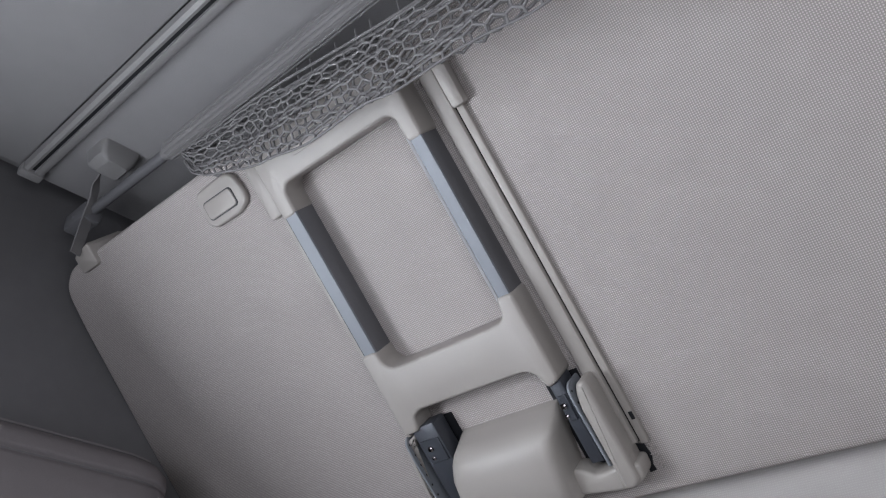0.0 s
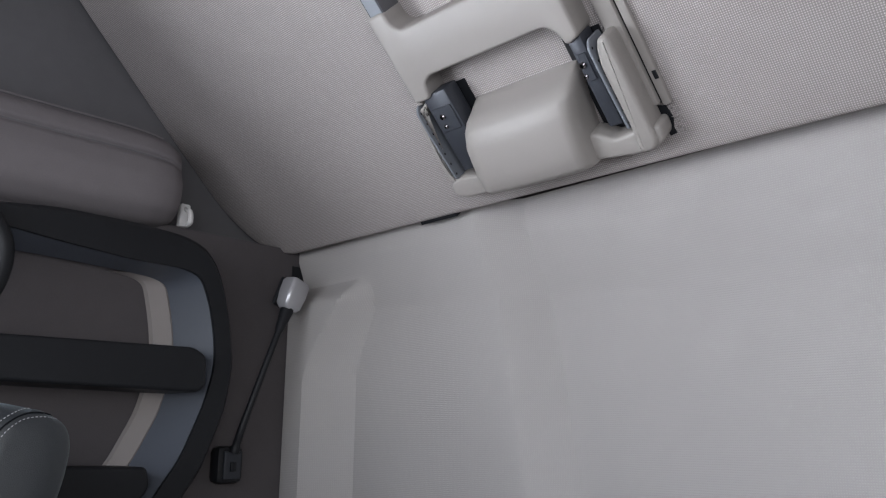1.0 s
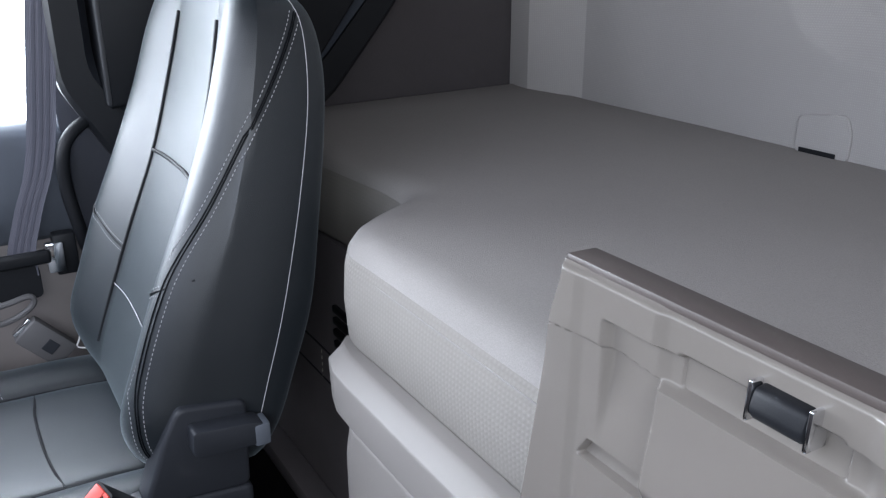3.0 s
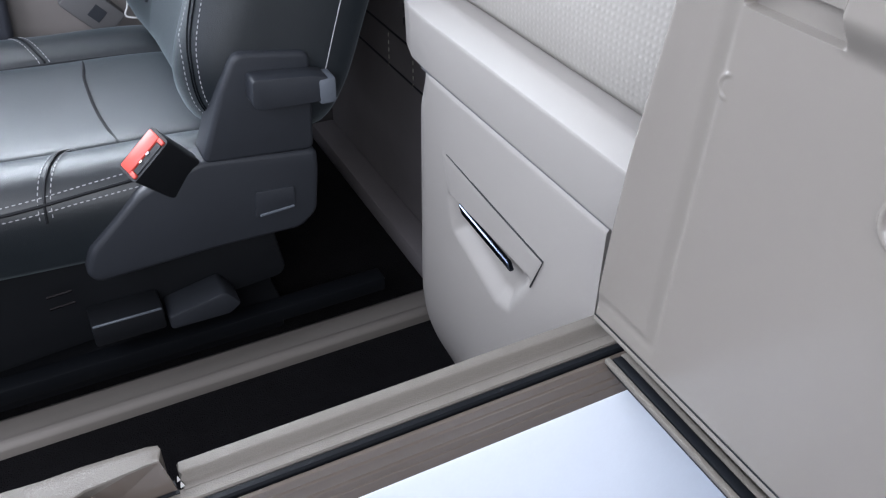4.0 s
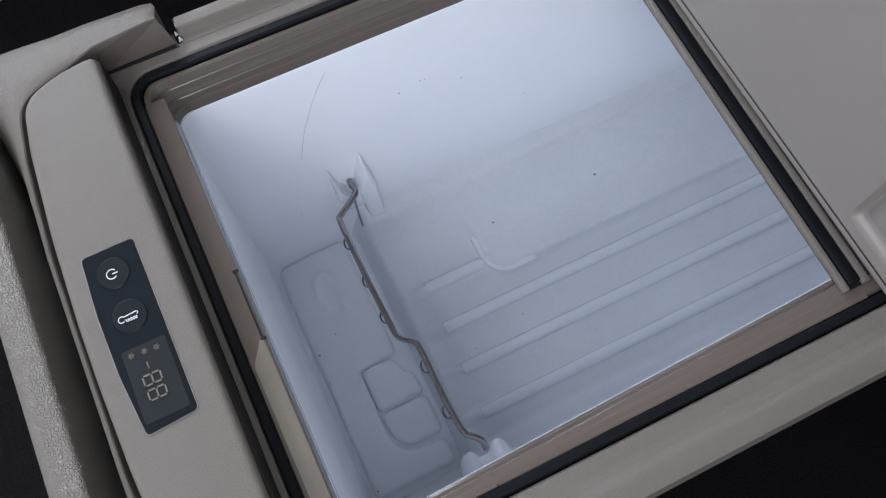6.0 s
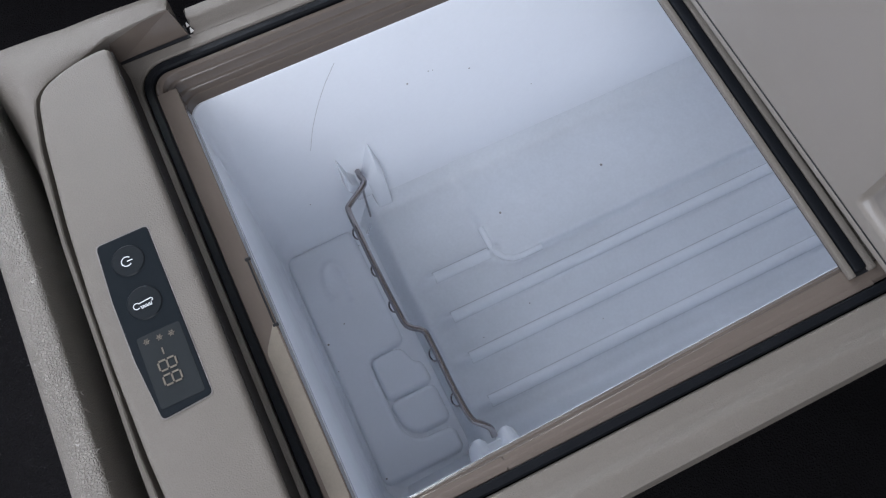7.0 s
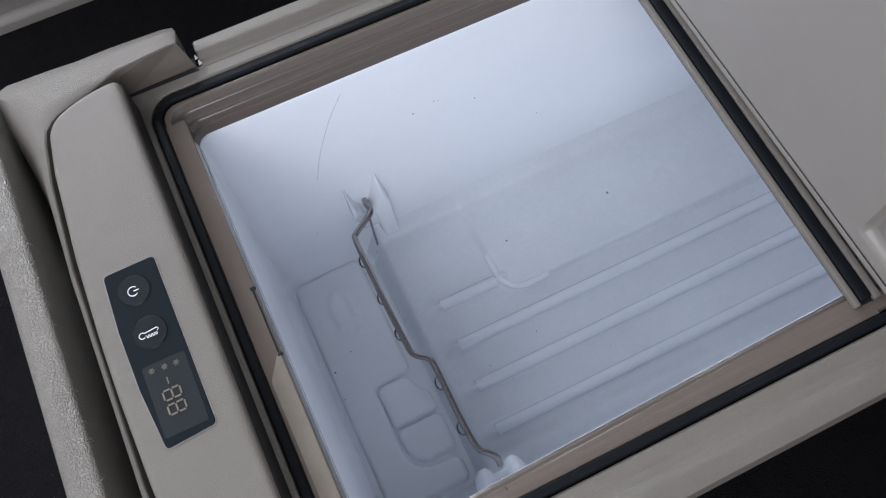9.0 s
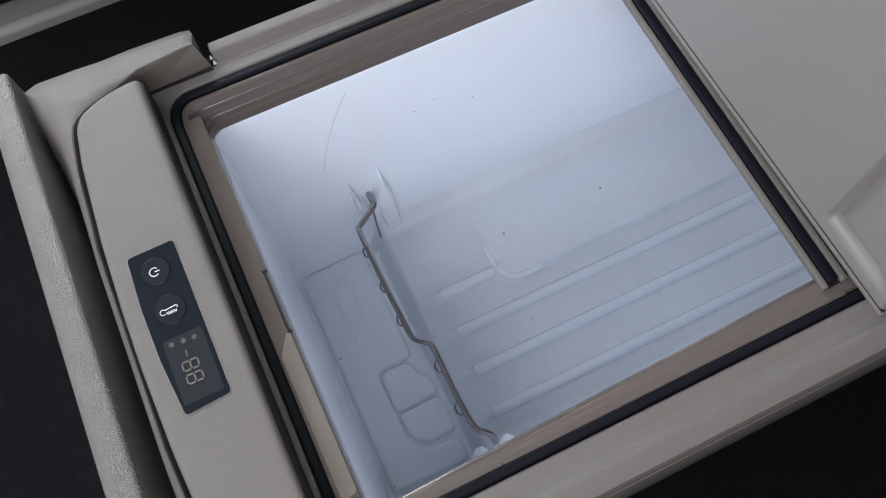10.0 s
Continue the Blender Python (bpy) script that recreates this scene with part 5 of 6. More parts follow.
def stitch(bm, path, long=0.0060, gap=0.0042, r=0.0009):
    """Short raised dashes of thread along points."""
    pts = [Vector(q) for q in path]
    ends = [0.0]
    for a, b in zip(pts, pts[1:]):
        ends.append(ends[-1] + (b - a).length)

    def at(d):
        for k in range(len(pts) - 1):
            if d <= ends[k + 1]:
                return pts[k].lerp(pts[k + 1], (d - ends[k]) / max(ends[k + 1] - ends[k], 1e-9))
        return pts[-1]

    d = 0.0
    while d + long < ends[-1]:
        tube(bm, [at(d), at(d + long * 0.5), at(d + long)], [r * 0.6, r, r * 0.6], 5)
        d += long + gap
    return bm


def skin(rings, name, mat, parent, label="", steps=3, angle=75):
    """A soft body lofted through closed rings, each smoothed round."""
    out = []
    for ring_ in rings:
        loop = [Vector(q) for q in ring_]
        n = len(loop)
        pts = []
        for s in range(n):
            p0, p1, p2, p3 = loop[s - 1], loop[s], loop[(s + 1) % n], loop[(s + 2) % n]
            for g in range(steps):
                u = g / steps
                pts.append(0.5 * (p1 * 2 + (p2 - p0) * u + (p0 * 2 - p1 * 5 + p2 * 4 - p3) * u * u + (p1 * 3 - p0 - p2 * 3 + p3) * u ** 3))
        out.append(pts)
    dense = []
    cols = [curve([r[k] for r in out], 4) for k in range(len(out[0]))]
    for k in range(len(cols[0])):
        dense.append([c[k] for c in cols])
    bm = bmesh.new()
    loft(bm, dense)
    return part(name, bm, mat, parent, label, angle=angle)


SEAT_Y = 0.705


def seat():
    t = thing("passenger_seat", pose(-1.05, SEAT_Y, 0.05), "black leather truck seat with white stitching", "seat")
    foot, top = Vector((-0.958, SEAT_Y, 0.44)), Vector((-0.822, SEAT_Y, 1.085))
    up = (top - foot).normalized()
    fore = Vector((-up.z, 0, up.x))
    H = (top - foot).length

    def cut(h, hw, f, b, dish, base=foot):
        c = base + up * h
        half = [(0.0, f - dish), (0.34 * hw, f - dish * 0.98), (0.44 * hw, f - dish * 0.90), (0.60 * hw, f - dish * 0.42), (0.78 * hw, f), (0.91 * hw, f - 0.012), (0.985 * hw, f - 0.045),
                (hw, f * 0.2 - 0.01), (hw * 1.005, -b * 0.45), (0.985 * hw, -b + 0.018), (0.90 * hw, -b + 0.002), (0.5 * hw, -b - 0.004), (0.0, -b - 0.006)]
        pts = [c + Vector((0, -y, 0)) + fore * d for y, d in half]
        pts += [c + Vector((0, y, 0)) + fore * d for y, d in half[-2:0:-1]]
        return pts

    shape = ((0.0, 0.200, 0.060, 0.055, 0.00), (0.025, 0.240, 0.085, 0.082, 0.012), (0.08, 0.256, 0.107, 0.100, 0.038), (0.16, 0.258, 0.097, 0.112, 0.041), (0.26, 0.258, 0.080, 0.123, 0.042),
             (0.38, 0.254, 0.053, 0.118, 0.039), (0.48, 0.249, 0.035, 0.112, 0.031), (0.56, 0.239, 0.026, 0.104, 0.026), (0.62, 0.218, 0.016, 0.088, 0.016), (0.648, 0.182, 0.006, 0.068, 0.006), (H, 0.130, -0.004, 0.030, 0.0))
    back = skin([cut(*row) for row in shape], "backrest", LEATHER, t)

    seam = [(-1.004, 0.480), (-1.024, 0.502), (-1.030, 0.548), (-1.019, 0.606), (-0.970, 0.728), (-0.908, 0.824), (-0.860, 0.902), (-0.820, 0.966), (-0.774, 1.042)]
    mid = curve([(x, 0, z) for x, z in seam], 6)
    for name, off in (("seam", -0.0013), ("seam", 0.0013), ("stitching", -0.0066), ("stitching", 0.0066)):
        pts = []
        for k, q in enumerate(mid):
            way = (mid[min(k + 1, len(mid) - 1)] - mid[max(k - 1, 0)]).normalized()
            nrm = Vector((-way.z, 0, way.x))
            pts.append(q + nrm * off)
        laid = lay(back, [(q.x, q.z) for q in pts], 0.0004)
        bm = bmesh.new()
        if name == "seam":
            tube(bm, laid, 0.0011, 6)
            part("seam", bm, RUBBER, back, "dark double seam")
        else:
            stitch(bm, laid, 0.0038, 0.0026, 0.0007)
            part("stitching", bm, STITCH, back, "white dashed stitching")
    bm = bmesh.new()
    tube(bm, lay(back, [(q.x, q.z) for q in curve([(-0.775, 0, 1.060), (-0.770, 0, 1.022), (-0.777, 0, 0.935), (-0.796, 0, 0.832), (-0.812, 0, 0.760), (-0.838, 0, 0.658), (-0.866, 0, 0.566), (-0.880, 0, 0.52)], 6)], 0.0003), 0.00075, 6)
    part("piping", bm, STITCH, back, "thin white piping")

    # seams on the front of the backrest
    def face(pts, out=0.001):
        """Points (across, h) laid on the front."""
        res = []
        for a, h in pts:
            for p, q in zip(shape, shape[1:]):
                if p[0] <= h <= q[0]:
                    k = (h - p[0]) / (q[0] - p[0])
                    hw, f, dish = (p[j] + (q[j] - p[j]) * k for j in (1, 2, 4))
            m = abs(a) / hw
            table = [(0, f - dish), (0.34, f - dish * 0.98), (0.44, f - dish * 0.90), (0.60, f - dish * 0.42), (0.78, f), (0.91, f - 0.012), (1.0, f - 0.05)]
            d = f
            for (m0, d0), (m1, d1) in zip(table, table[1:]):
                if m0 <= m <= m1:
                    d = d0 + (d1 - d0) * (m - m0) / (m1 - m0)
            res.append(foot + up * h + Vector((0, a, 0)) + fore * (d + out))
        return res

    for s in (-1, 1):
        bm = bmesh.new()
        tube(bm, curve(face([(s * 0.116, 0.06), (s * 0.113, 0.16), (s * 0.112, 0.26), (s * 0.111, 0.38), (s * 0.107, 0.50), (s * 0.095, 0.60)]), 6), 0.0026, 6)
        part("seam", bm, BLACK, back)
        for off, nm in ((0.0, "seam"), (-0.006, "stitching"), (0.006, "stitching")):
            pts = curve(face([(s * 0.114, 0.220 + off), (s * 0.135, 0.227 + off), (s * 0.154, 0.235 + off), (s * 0.178, 0.246 + off), (s * 0.20, 0.257 + off), (s * 0.225, 0.272 + off), (s * 0.246, 0.290 + off)], 0.0015), 5)
            bm = bmesh.new()
            if nm == "seam":
                tube(bm, pts, 0.0018, 6)
            else:
                stitch(bm, pts, 0.004, 0.003, 0.0007)
            part(nm, bm, BLACK if nm == "seam" else STITCH, back)
    bm = bmesh.new()
    tube(bm, curve(face([(-0.110, 0.383), (-0.05, 0.386), (0.05, 0.386), (0.110, 0.383)]), 6), 0.0030, 6)
    part("seam", bm, BLACK, back)
    bm = bmesh.new()
    tube(bm, curve(face([(0.112, 0.162), (0.06, 0.164), (0.0, 0.164), (-0.112, 0.162)], 0.0010), 6), 0.0007, 5)
    part("piping", bm, STITCH, back)
    # headrest
    rows = []
    for h, s in ((0.0, 0.45), (0.010, 0.80), (0.030, 0.97), (0.075, 1.03), (0.120, 0.98), (0.145, 0.80), (0.156, 0.45)):
        rows.append(cut(h, 0.190 * (0.86 + 0.14 * s), 0.075 * s, 0.068 * s, 0.0, foot + up * (H + 0.004) + Vector((0.016, 0, 0))))
    head = skin(rows, "headrest", LEATHER, t)
    outer = [(-0.742, 1.236), (-0.764, 1.241), (-0.786, 1.238), (-0.811, 1.221), (-0.826, 1.190), (-0.831, 1.160), (-0.826, 1.122), (-0.811, 1.099), (-0.796, 1.089)]
    inner = [(-0.736, 1.229), (-0.761, 1.231), (-0.785, 1.226), (-0.806, 1.206), (-0.817, 1.175), (-0.817, 1.140), (-0.803, 1.112), (-0.780, 1.096), (-0.755, 1.088)]
    for nm, k in (("stitching", 0.0), ("seam", 0.5), ("stitching", 1.0)):
        line = curve([(a + (c - a) * k, 0, b + (d - b) * k) for (a, b), (c, d) in zip(outer, inner)], 6)
        laid = lay(head, [(q.x, q.z) for q in line], 0.0004)
        bm = bmesh.new()
        if nm == "seam":
            tube(bm, laid, 0.0012, 6)
            part("seam", bm, RUBBER, head)
        else:
            stitch(bm, laid, 0.0030, 0.0022, 0.0007)
            part("stitching", bm, STITCH, head, "white dashed stitching")
    # cushion: a dished middle between two bolsters
    rings = []
    for x, z, w in ((-0.955, 0.408, 0.86), (-0.985, 0.424, 0.97), (-1.06, 0.432, 1.0), (-1.18, 0.436, 1.0), (-1.32, 0.444, 1.0), (-1.42, 0.446, 0.98), (-1.465, 0.428, 0.90), (-1.475, 0.395, 0.80)):
        half = [(0.0, 0.0), (0.10, 0.001), (0.138, -0.001), (0.147, -0.006), (0.158, 0.004), (0.19, 0.016), (0.225, 0.013), (0.248, -0.008), (0.256, -0.035), (0.252, -0.085), (0.235, -0.105), (0.12, -0.11), (0.0, -0.11)]
        pts = [(x, SEAT_Y - y * w, z + d * w) for y, d in half] + [(x, SEAT_Y + y * w, z + d * w) for y, d in half[-2:0:-1]]
        rings.append(pts)
    cush = skin(rings, "cushion", LEATHER, t)
    for s in (-1, 1):
        bm = bmesh.new()
        tube(bm, curve([(-0.99, SEAT_Y + s * 0.146, 0.4205), (-1.10, SEAT_Y + s * 0.147, 0.4285), (-1.25, SEAT_Y + s * 0.147, 0.4345), (-1.42, SEAT_Y + s * 0.146, 0.440)], 6), 0.0030, 6)
        part("seam", bm, BLACK, cush)
        for off, nm in ((0.0, "seam"), (-0.007, "stitching"), (0.007, "stitching")):
            prof = [(0.149, -0.002), (0.158, 0.005), (0.19, 0.0172), (0.225, 0.0142), (0.248, -0.006), (0.2568, -0.030)]
            pts = curve([(-1.178 + off - 0.42 * (y - 0.147), SEAT_Y + s * y, 0.4375 + d) for y, d in prof], 6)
            bm = bmesh.new()
            if nm == "seam":
                tube(bm, pts, 0.0018, 6)
            else:
                stitch(bm, pts, 0.0042, 0.0030, 0.0008)
            part(nm, bm, BLACK if nm == "seam" else STITCH, cush)
    for off, nm in ((0.0, "seam"), (-0.0075, "stitching"), (0.0075, "stitching")):
        pts = lay(cush, [(q.x, q.z + off) for q in curve([(-1.02, 0, 0.433), (-1.10, 0, 0.432), (-1.18, 0, 0.4290), (-1.26, 0, 0.4265), (-1.42, 0, 0.428)], 6)], 0.0006)
        bm = bmesh.new()
        if nm == "seam":
            tube(bm, pts, 0.0022, 6)
        else:
            stitch(bm, pts, 0.0040, 0.0030, 0.0008)
        part(nm, bm, BLACK if nm == "seam" else STITCH, cush)
    bm = bmesh.new()
    tube(bm, curve([(-1.120, SEAT_Y - 0.148, 0.4300), (-1.129, SEAT_Y - 0.10, 0.4355), (-1.134, SEAT_Y - 0.03, 0.4355), (-1.134, SEAT_Y + 0.06, 0.4355), (-1.130, SEAT_Y + 0.10, 0.4355), (-1.126, SEAT_Y + 0.148, 0.4300)], 6), 0.0024, 6)
    part("seam", bm, BLACK, cush)
    # plastic side cover
    bm = bmesh.new()
    slab(bm, soften([(-0.986, 0.573), (-0.897, 0.560), (-0.902, 0.430), (-1.043, 0.442), (-1.008, 0.532)], 0.012), "y", 0.438, 0.485, 0.006, 3)
    cover = part("side_cover", bm, CHARCOAL, t, "charcoal plastic recliner cover")
    bm = bmesh.new()
    slab(bm, soften([(-1.045, 0.447), (-0.899, 0.430), (-0.899, 0.402), (-0.906, 0.338), (-0.930, 0.318), (-1.042, 0.320), (-1.190, 0.314), (-1.201, 0.330), (-1.190, 0.360), (-1.120, 0.424)], 0.010), "y", 0.437, 0.485, 0.007, 3)
    part("lower_cover", bm, CHARCOAL, t, "charcoal plastic seat side cover")
    bm = bmesh.new()
    slab(bm, soften([(-0.985, 0.390), (-0.935, 0.386), (-0.935, 0.355), (-0.990, 0.352)], 0.003), "y", 0.4345, 0.4385, 0.0012, 2)
    part("switch_plate", bm, CHARCOAL, cover)
    bm = bmesh.new()
    slab(bm, soften([(-0.983, 0.357), (-0.938, 0.3595), (-0.938, 0.3565), (-0.984, 0.3535)], 0.001), "y", 0.4325, 0.4350, 0.0006, 1)
    part("switch_edge", bm, SLATE, cover)
    bm = bmesh.new()
    slab(bm, soften([(-0.979, 0.518), (-0.976, 0.550), (-0.904, 0.542), (-0.884, 0.536), (-0.882, 0.508), (-0.902, 0.507), (-0.972, 0.511)], 0.006), "y", 0.410, 0.444, 0.0025, 2)
    part("recliner_lever", bm, CHARCOAL, t, "charcoal recliner lever")
    part("lever_tip", boxes(((-0.899, 0.4085, 0.503), (-0.877, 0.440, 0.536), 0.004)), SLATE, t, "grey lever end")
    # suspension box and slides under the cushion
    bm = bmesh.new()
    slab(bm, soften([(-1.45, 0.335), (-0.96, 0.325), (-0.94, 0.20), (-1.45, 0.16)], 0.02), "y", 0.500, 0.92, 0.008, 2)
    part("suspension_box", bm, BLACK, t)
    part("slide", boxes(((-1.48, 0.47, 0.140), (-0.80, 0.50, 0.165), 0.004)), RUBBER, t)
    part("slide", boxes(((-1.48, 0.89, 0.140), (-0.80, 0.92, 0.165), 0.004)), BLACK, t)
    part("pedestal", boxes(((-1.40, 0.52, 0.05), (-0.95, 0.88, 0.145), 0.01)), BLACK, t)
    bm = bmesh.new()
    slab(bm, soften([(-1.120, 0.222), (-1.042, 0.238), (-1.022, 0.212), (-1.039, 0.199), (-1.120, 0.200)], 0.006), "y", 0.45, 0.50, 0.004, 2)
    part("slide_lever", bm, CHARCOAL, t)
    bm = boxes(((-1.215, 0.452, 0.205), (-1.124, 0.50, 0.240), 0.004))
    tray = part("tray", bm, BLACK, t)
    part("tray_edge", boxes(((-1.213, 0.4505, 0.2385), (-1.126, 0.4535, 0.2415), 0.0008, 1)), SLATE, tray, "pale tray edge")
    for z in (0.285, 0.303):
        bm = bmesh.new()
        tube(bm, [(-1.252, 0.455, z - 0.002), (-1.222, 0.455, z)], 0.0018, 6)
        part("spring_wire", bm, STEEL, t, "bright steel wire")


def belt_buckle():
    t = thing("belt_buckle", pose(-1.08, 0.43, 0.45), "black belt buckle with red release button", "buckle")
    axis = Vector((-0.57, -0.36, 0.74)).normalized()
    wide = Vector((0.74, 0.10, 0.62)).normalized()
    wide = (wide - axis * wide.dot(axis)).normalized()
    thin = axis.cross(wide)
    m = Matrix((wide, thin, axis)).transposed().to_4x4()
    m.translation = Vector((-1.106, 0.430, 0.478))
    bm = bmesh.new()
    loft(bm, [[(x, y, z) for x, y in rounded(-w, -d, w, d, 0.005, 3)] for w, d, z in ((0.024, 0.013, -0.086), (0.028, 0.016, -0.077), (0.0298, 0.0172, -0.01), (0.0303, 0.0176, 0.0))])
    bm.transform(m)
    b = part("body", bm, BLACK, t)
    bm = boxes(((-0.0270, -0.0045, -0.002), (0.0270, 0.0150, 0.0030), 0.002), ((-0.0270, -0.0150, -0.002), (-0.0215, -0.0045, 0.0030), 0.001, 1), ((0.0215, -0.0150, -0.002), (0.0270, -0.0045, 0.0030), 0.001, 1))
    bm.transform(m)
    part("release_button", bm, RED, b, "red release button")
    bm = boxes(((-0.0215, -0.0145, -0.001), (0.0215, -0.0045, 0.0012), 0.001, 1))
    bm.transform(m)
    part("tongue_slot", bm, BLACK, b, "dark tongue slot")
    for x in (-0.010, 0.002):
        bm = boxes(((x, -0.0075, 0.0008), (x + 0.005, -0.0050, 0.0030), 0.0005, 1))
        bm.transform(m)
        part("slot_tooth", bm, CHROME, b)
    bm = bmesh.new()
    loft(bm, [[Vector(q) + Vector(c) for q in ((-0.016, -0.003, 0), (0.016, -0.003, 0), (0.016, 0.003, 0), (-0.016, 0.003, 0))] for c in ((-1.05, 0.445, 0.405), (-1.04, 0.452, 0.36), (-1.03, 0.455, 0.31))])
    part("stalk", bm, BLACK, t)


def far_side():
    """Door, pillar and belt beyond the seat."""
    d = thing("door_panel", pose(-1.4, 1.08, 0.3), "slate-blue and brown-grey moulded door panel", "door panel")
    bm = bmesh.new()
    slab(bm, soften([(1.100, 0.835), (1.060, 0.838), (1.035, 0.815), (1.030, 0.70), (1.045, 0.625), (1.100, 0.615)], 0.02), "x", -1.98, -0.995, 0.008, 3)
    part("upper_trim", bm, SLATE, d)
    bm = bmesh.new()
    slab(bm, soften([(-1.98, 0.640), (-0.90, 0.640), (-0.90, 0.12), (-1.98, 0.12)], 0.02), "y", 1.052, 1.099, 0.006, 2)
    part("lower_trim", bm, TAUPE, d)
    bm = bmesh.new()
    slab(bm, soften([(-1.55, 0.745), (-1.17, 0.735), (-1.115, 0.670), (-1.19, 0.625), (-1.55, 0.61)], 0.03), "y", 1.018, 1.045, 0.006, 3)
    part("pull_pocket", bm, DUSK, d, "dark slate pull pocket")
    bm = bmesh.new()
    slab(bm, soften([(-1.60, 0.61), (-1.27, 0.585), (-1.205, 0.52), (-1.215, 0.38), (-1.60, 0.34)], 0.05), "y", 1.005, 1.06, 0.012, 3)
    part("map_pocket", bm, DUSK, d, "dark map pocket")
    w = tagged(single("window_1", boxes(((-1.85, 1.128, 0.80), (-0.95, 1.132, 1.55))), GLASS, "clear side window of the door", "window", "structure"))
    w.visible_shadow = False
    p = thing("pillar_trim", pose(-0.9, 1.06, 0.8), "dark grey pillar trim with a black grab handle", "pillar trim")
    bm = bmesh.new()
    slab(bm, soften([(-1.005, 0.86), (-0.985, 1.55), (-0.955, 1.65), (-0.86, 1.65), (-0.86, 0.55), (-0.99, 0.60)], 0.02), "y", 1.040, 1.105, 0.008, 2)
    part("trim", bm, DUSK, p)
    bm = bmesh.new()
    tube(bm, curve([(-0.925, 1.03, 0.835), (-0.965, 1.00, 0.838), (-1.003, 0.985, 0.805), (-1.012, 0.985, 0.74), (-0.998, 0.99, 0.64), (-0.985, 1.03, 0.59)], 8), 0.0115, 10)
    part("grab_handle", bm, BLACK, p, "black grab handle")
    b = thing("seat_belt", pose(-1.06, 1.0, 0.6), "grey-violet seat belt webbing with black guide", "seat belt")
    path = [(-0.960, 1.005, 1.30), (-1.005, 1.000, 1.02), (-1.040, 0.995, 0.80), (-1.075, 0.99, 0.70), (-1.098, 0.985, 0.630), (-1.100, 0.985, 0.585)]

    def ribbon(path, half, thick):
        bm = bmesh.new()
        rings = []
        for q in curve(path, 6):
            u = Vector((0.93, -0.30, 0.12)).normalized() * half
            n = Vector((-0.30, -0.93, 0)).normalized() * thick
            rings.append([q - u - n, q - u * 0.3 - n, q + u * 0.3 - n, q + u - n, q + u + n, q - u + n])
        return loft(bm, rings)

    part("webbing", ribbon(path, 0.0235, 0.0007), WEBBING, b)
    for k in (-0.011, 0.0, 0.011):
        shift = Vector((0.93, -0.30, 0.12)).normalized() * k + Vector((-0.30, -0.93, 0)).normalized() * 0.0009
        part("stripe", ribbon([Vector(q) + shift for q in path], 0.0026, 0.0004), WEB_STRIPE, b, "darker woven stripe")
    bm = bmesh.new()
    box(bm, (-1.140, 0.968, 0.608), (-1.055, 0.985, 0.632), 0.006, 3)
    part("guide", bm, BLACK, b, "black belt guide")
    bm = boxes(((-1.062, 0.980, 0.585), (-1.032, 0.995, 0.640), 0.004))
    part("bracket", bm, CHROME, b, "bright steel bracket")
    part("bracket_base", boxes(((-1.048, 0.990, 0.575), (-1.010, 1.02, 0.650), 0.005)), BLACK, b)
    bm = bmesh.new()
    loft(bm, [[(x + 0.06 * k, 0.978 - 0.002 * k, z) for x, z in rounded(-1.146, 0.548, -1.076, 0.606, 0.01, 3)] for k in (0, 1)][:1] + [[(x, 0.986, z) for x, z in rounded(-1.146, 0.548, -1.076, 0.606, 0.01, 3)]])
    part("sleeve", bm, BLACK, b, "folded black belt sleeve")
    bm = bmesh.new()
    tube(bm, curve([(-1.166, 0.975, 0.528), (-1.160, 0.974, 0.543), (-1.132, 0.973, 0.549), (-1.101, 0.973, 0.555), (-1.094, 0.973, 0.545), (-1.104, 0.973, 0.532), (-1.130, 0.973, 0.519), (-1.154, 0.974, 0.515), (-1.166, 0.975, 0.528)], 4), 0.0055, 8)
    part("tongue", bm, BELT_GREY, b, "grey belt tongue loop")
    k = thing("belt_socket", pose(-1.09, 0.97, 0.45), "grey plastic belt socket with moulded square", "buckle")
    m = Matrix.Translation((-1.090, 0.968, 0.470)) @ Matrix.Rotation(radians(-42), 4, "Y")
    bm = boxes(((-0.026, -0.014, -0.048), (0.026, 0.014, 0.042), 0.005))
    bm.transform(m)
    s = part("body", bm, BELT_GREY, k)
    bm = boxes(((-0.011, -0.0150, -0.022), (0.011, -0.0135, 0.000), 0.0006, 1))
    bm.transform(m)
    part("moulded_square", bm, CHARCOAL, s, "dark moulded square")
    bm = boxes(((-0.019, -0.008, 0.040), (0.019, 0.008, 0.0500), 0.002))
    bm.transform(m)
    part("tongue_plate", bm, CHROME, s, "bright steel tongue")
    bm = bmesh.new()
    tube(bm, curve([(-1.030, 0.96, 0.505), (-1.034, 0.955, 0.47), (-1.040, 0.95, 0.452), (-1.010, 0.94, 0.448)], 6), 0.0016, 6)
    part("cord", bm, WHITE_PLASTIC, k, "thin pale cord")


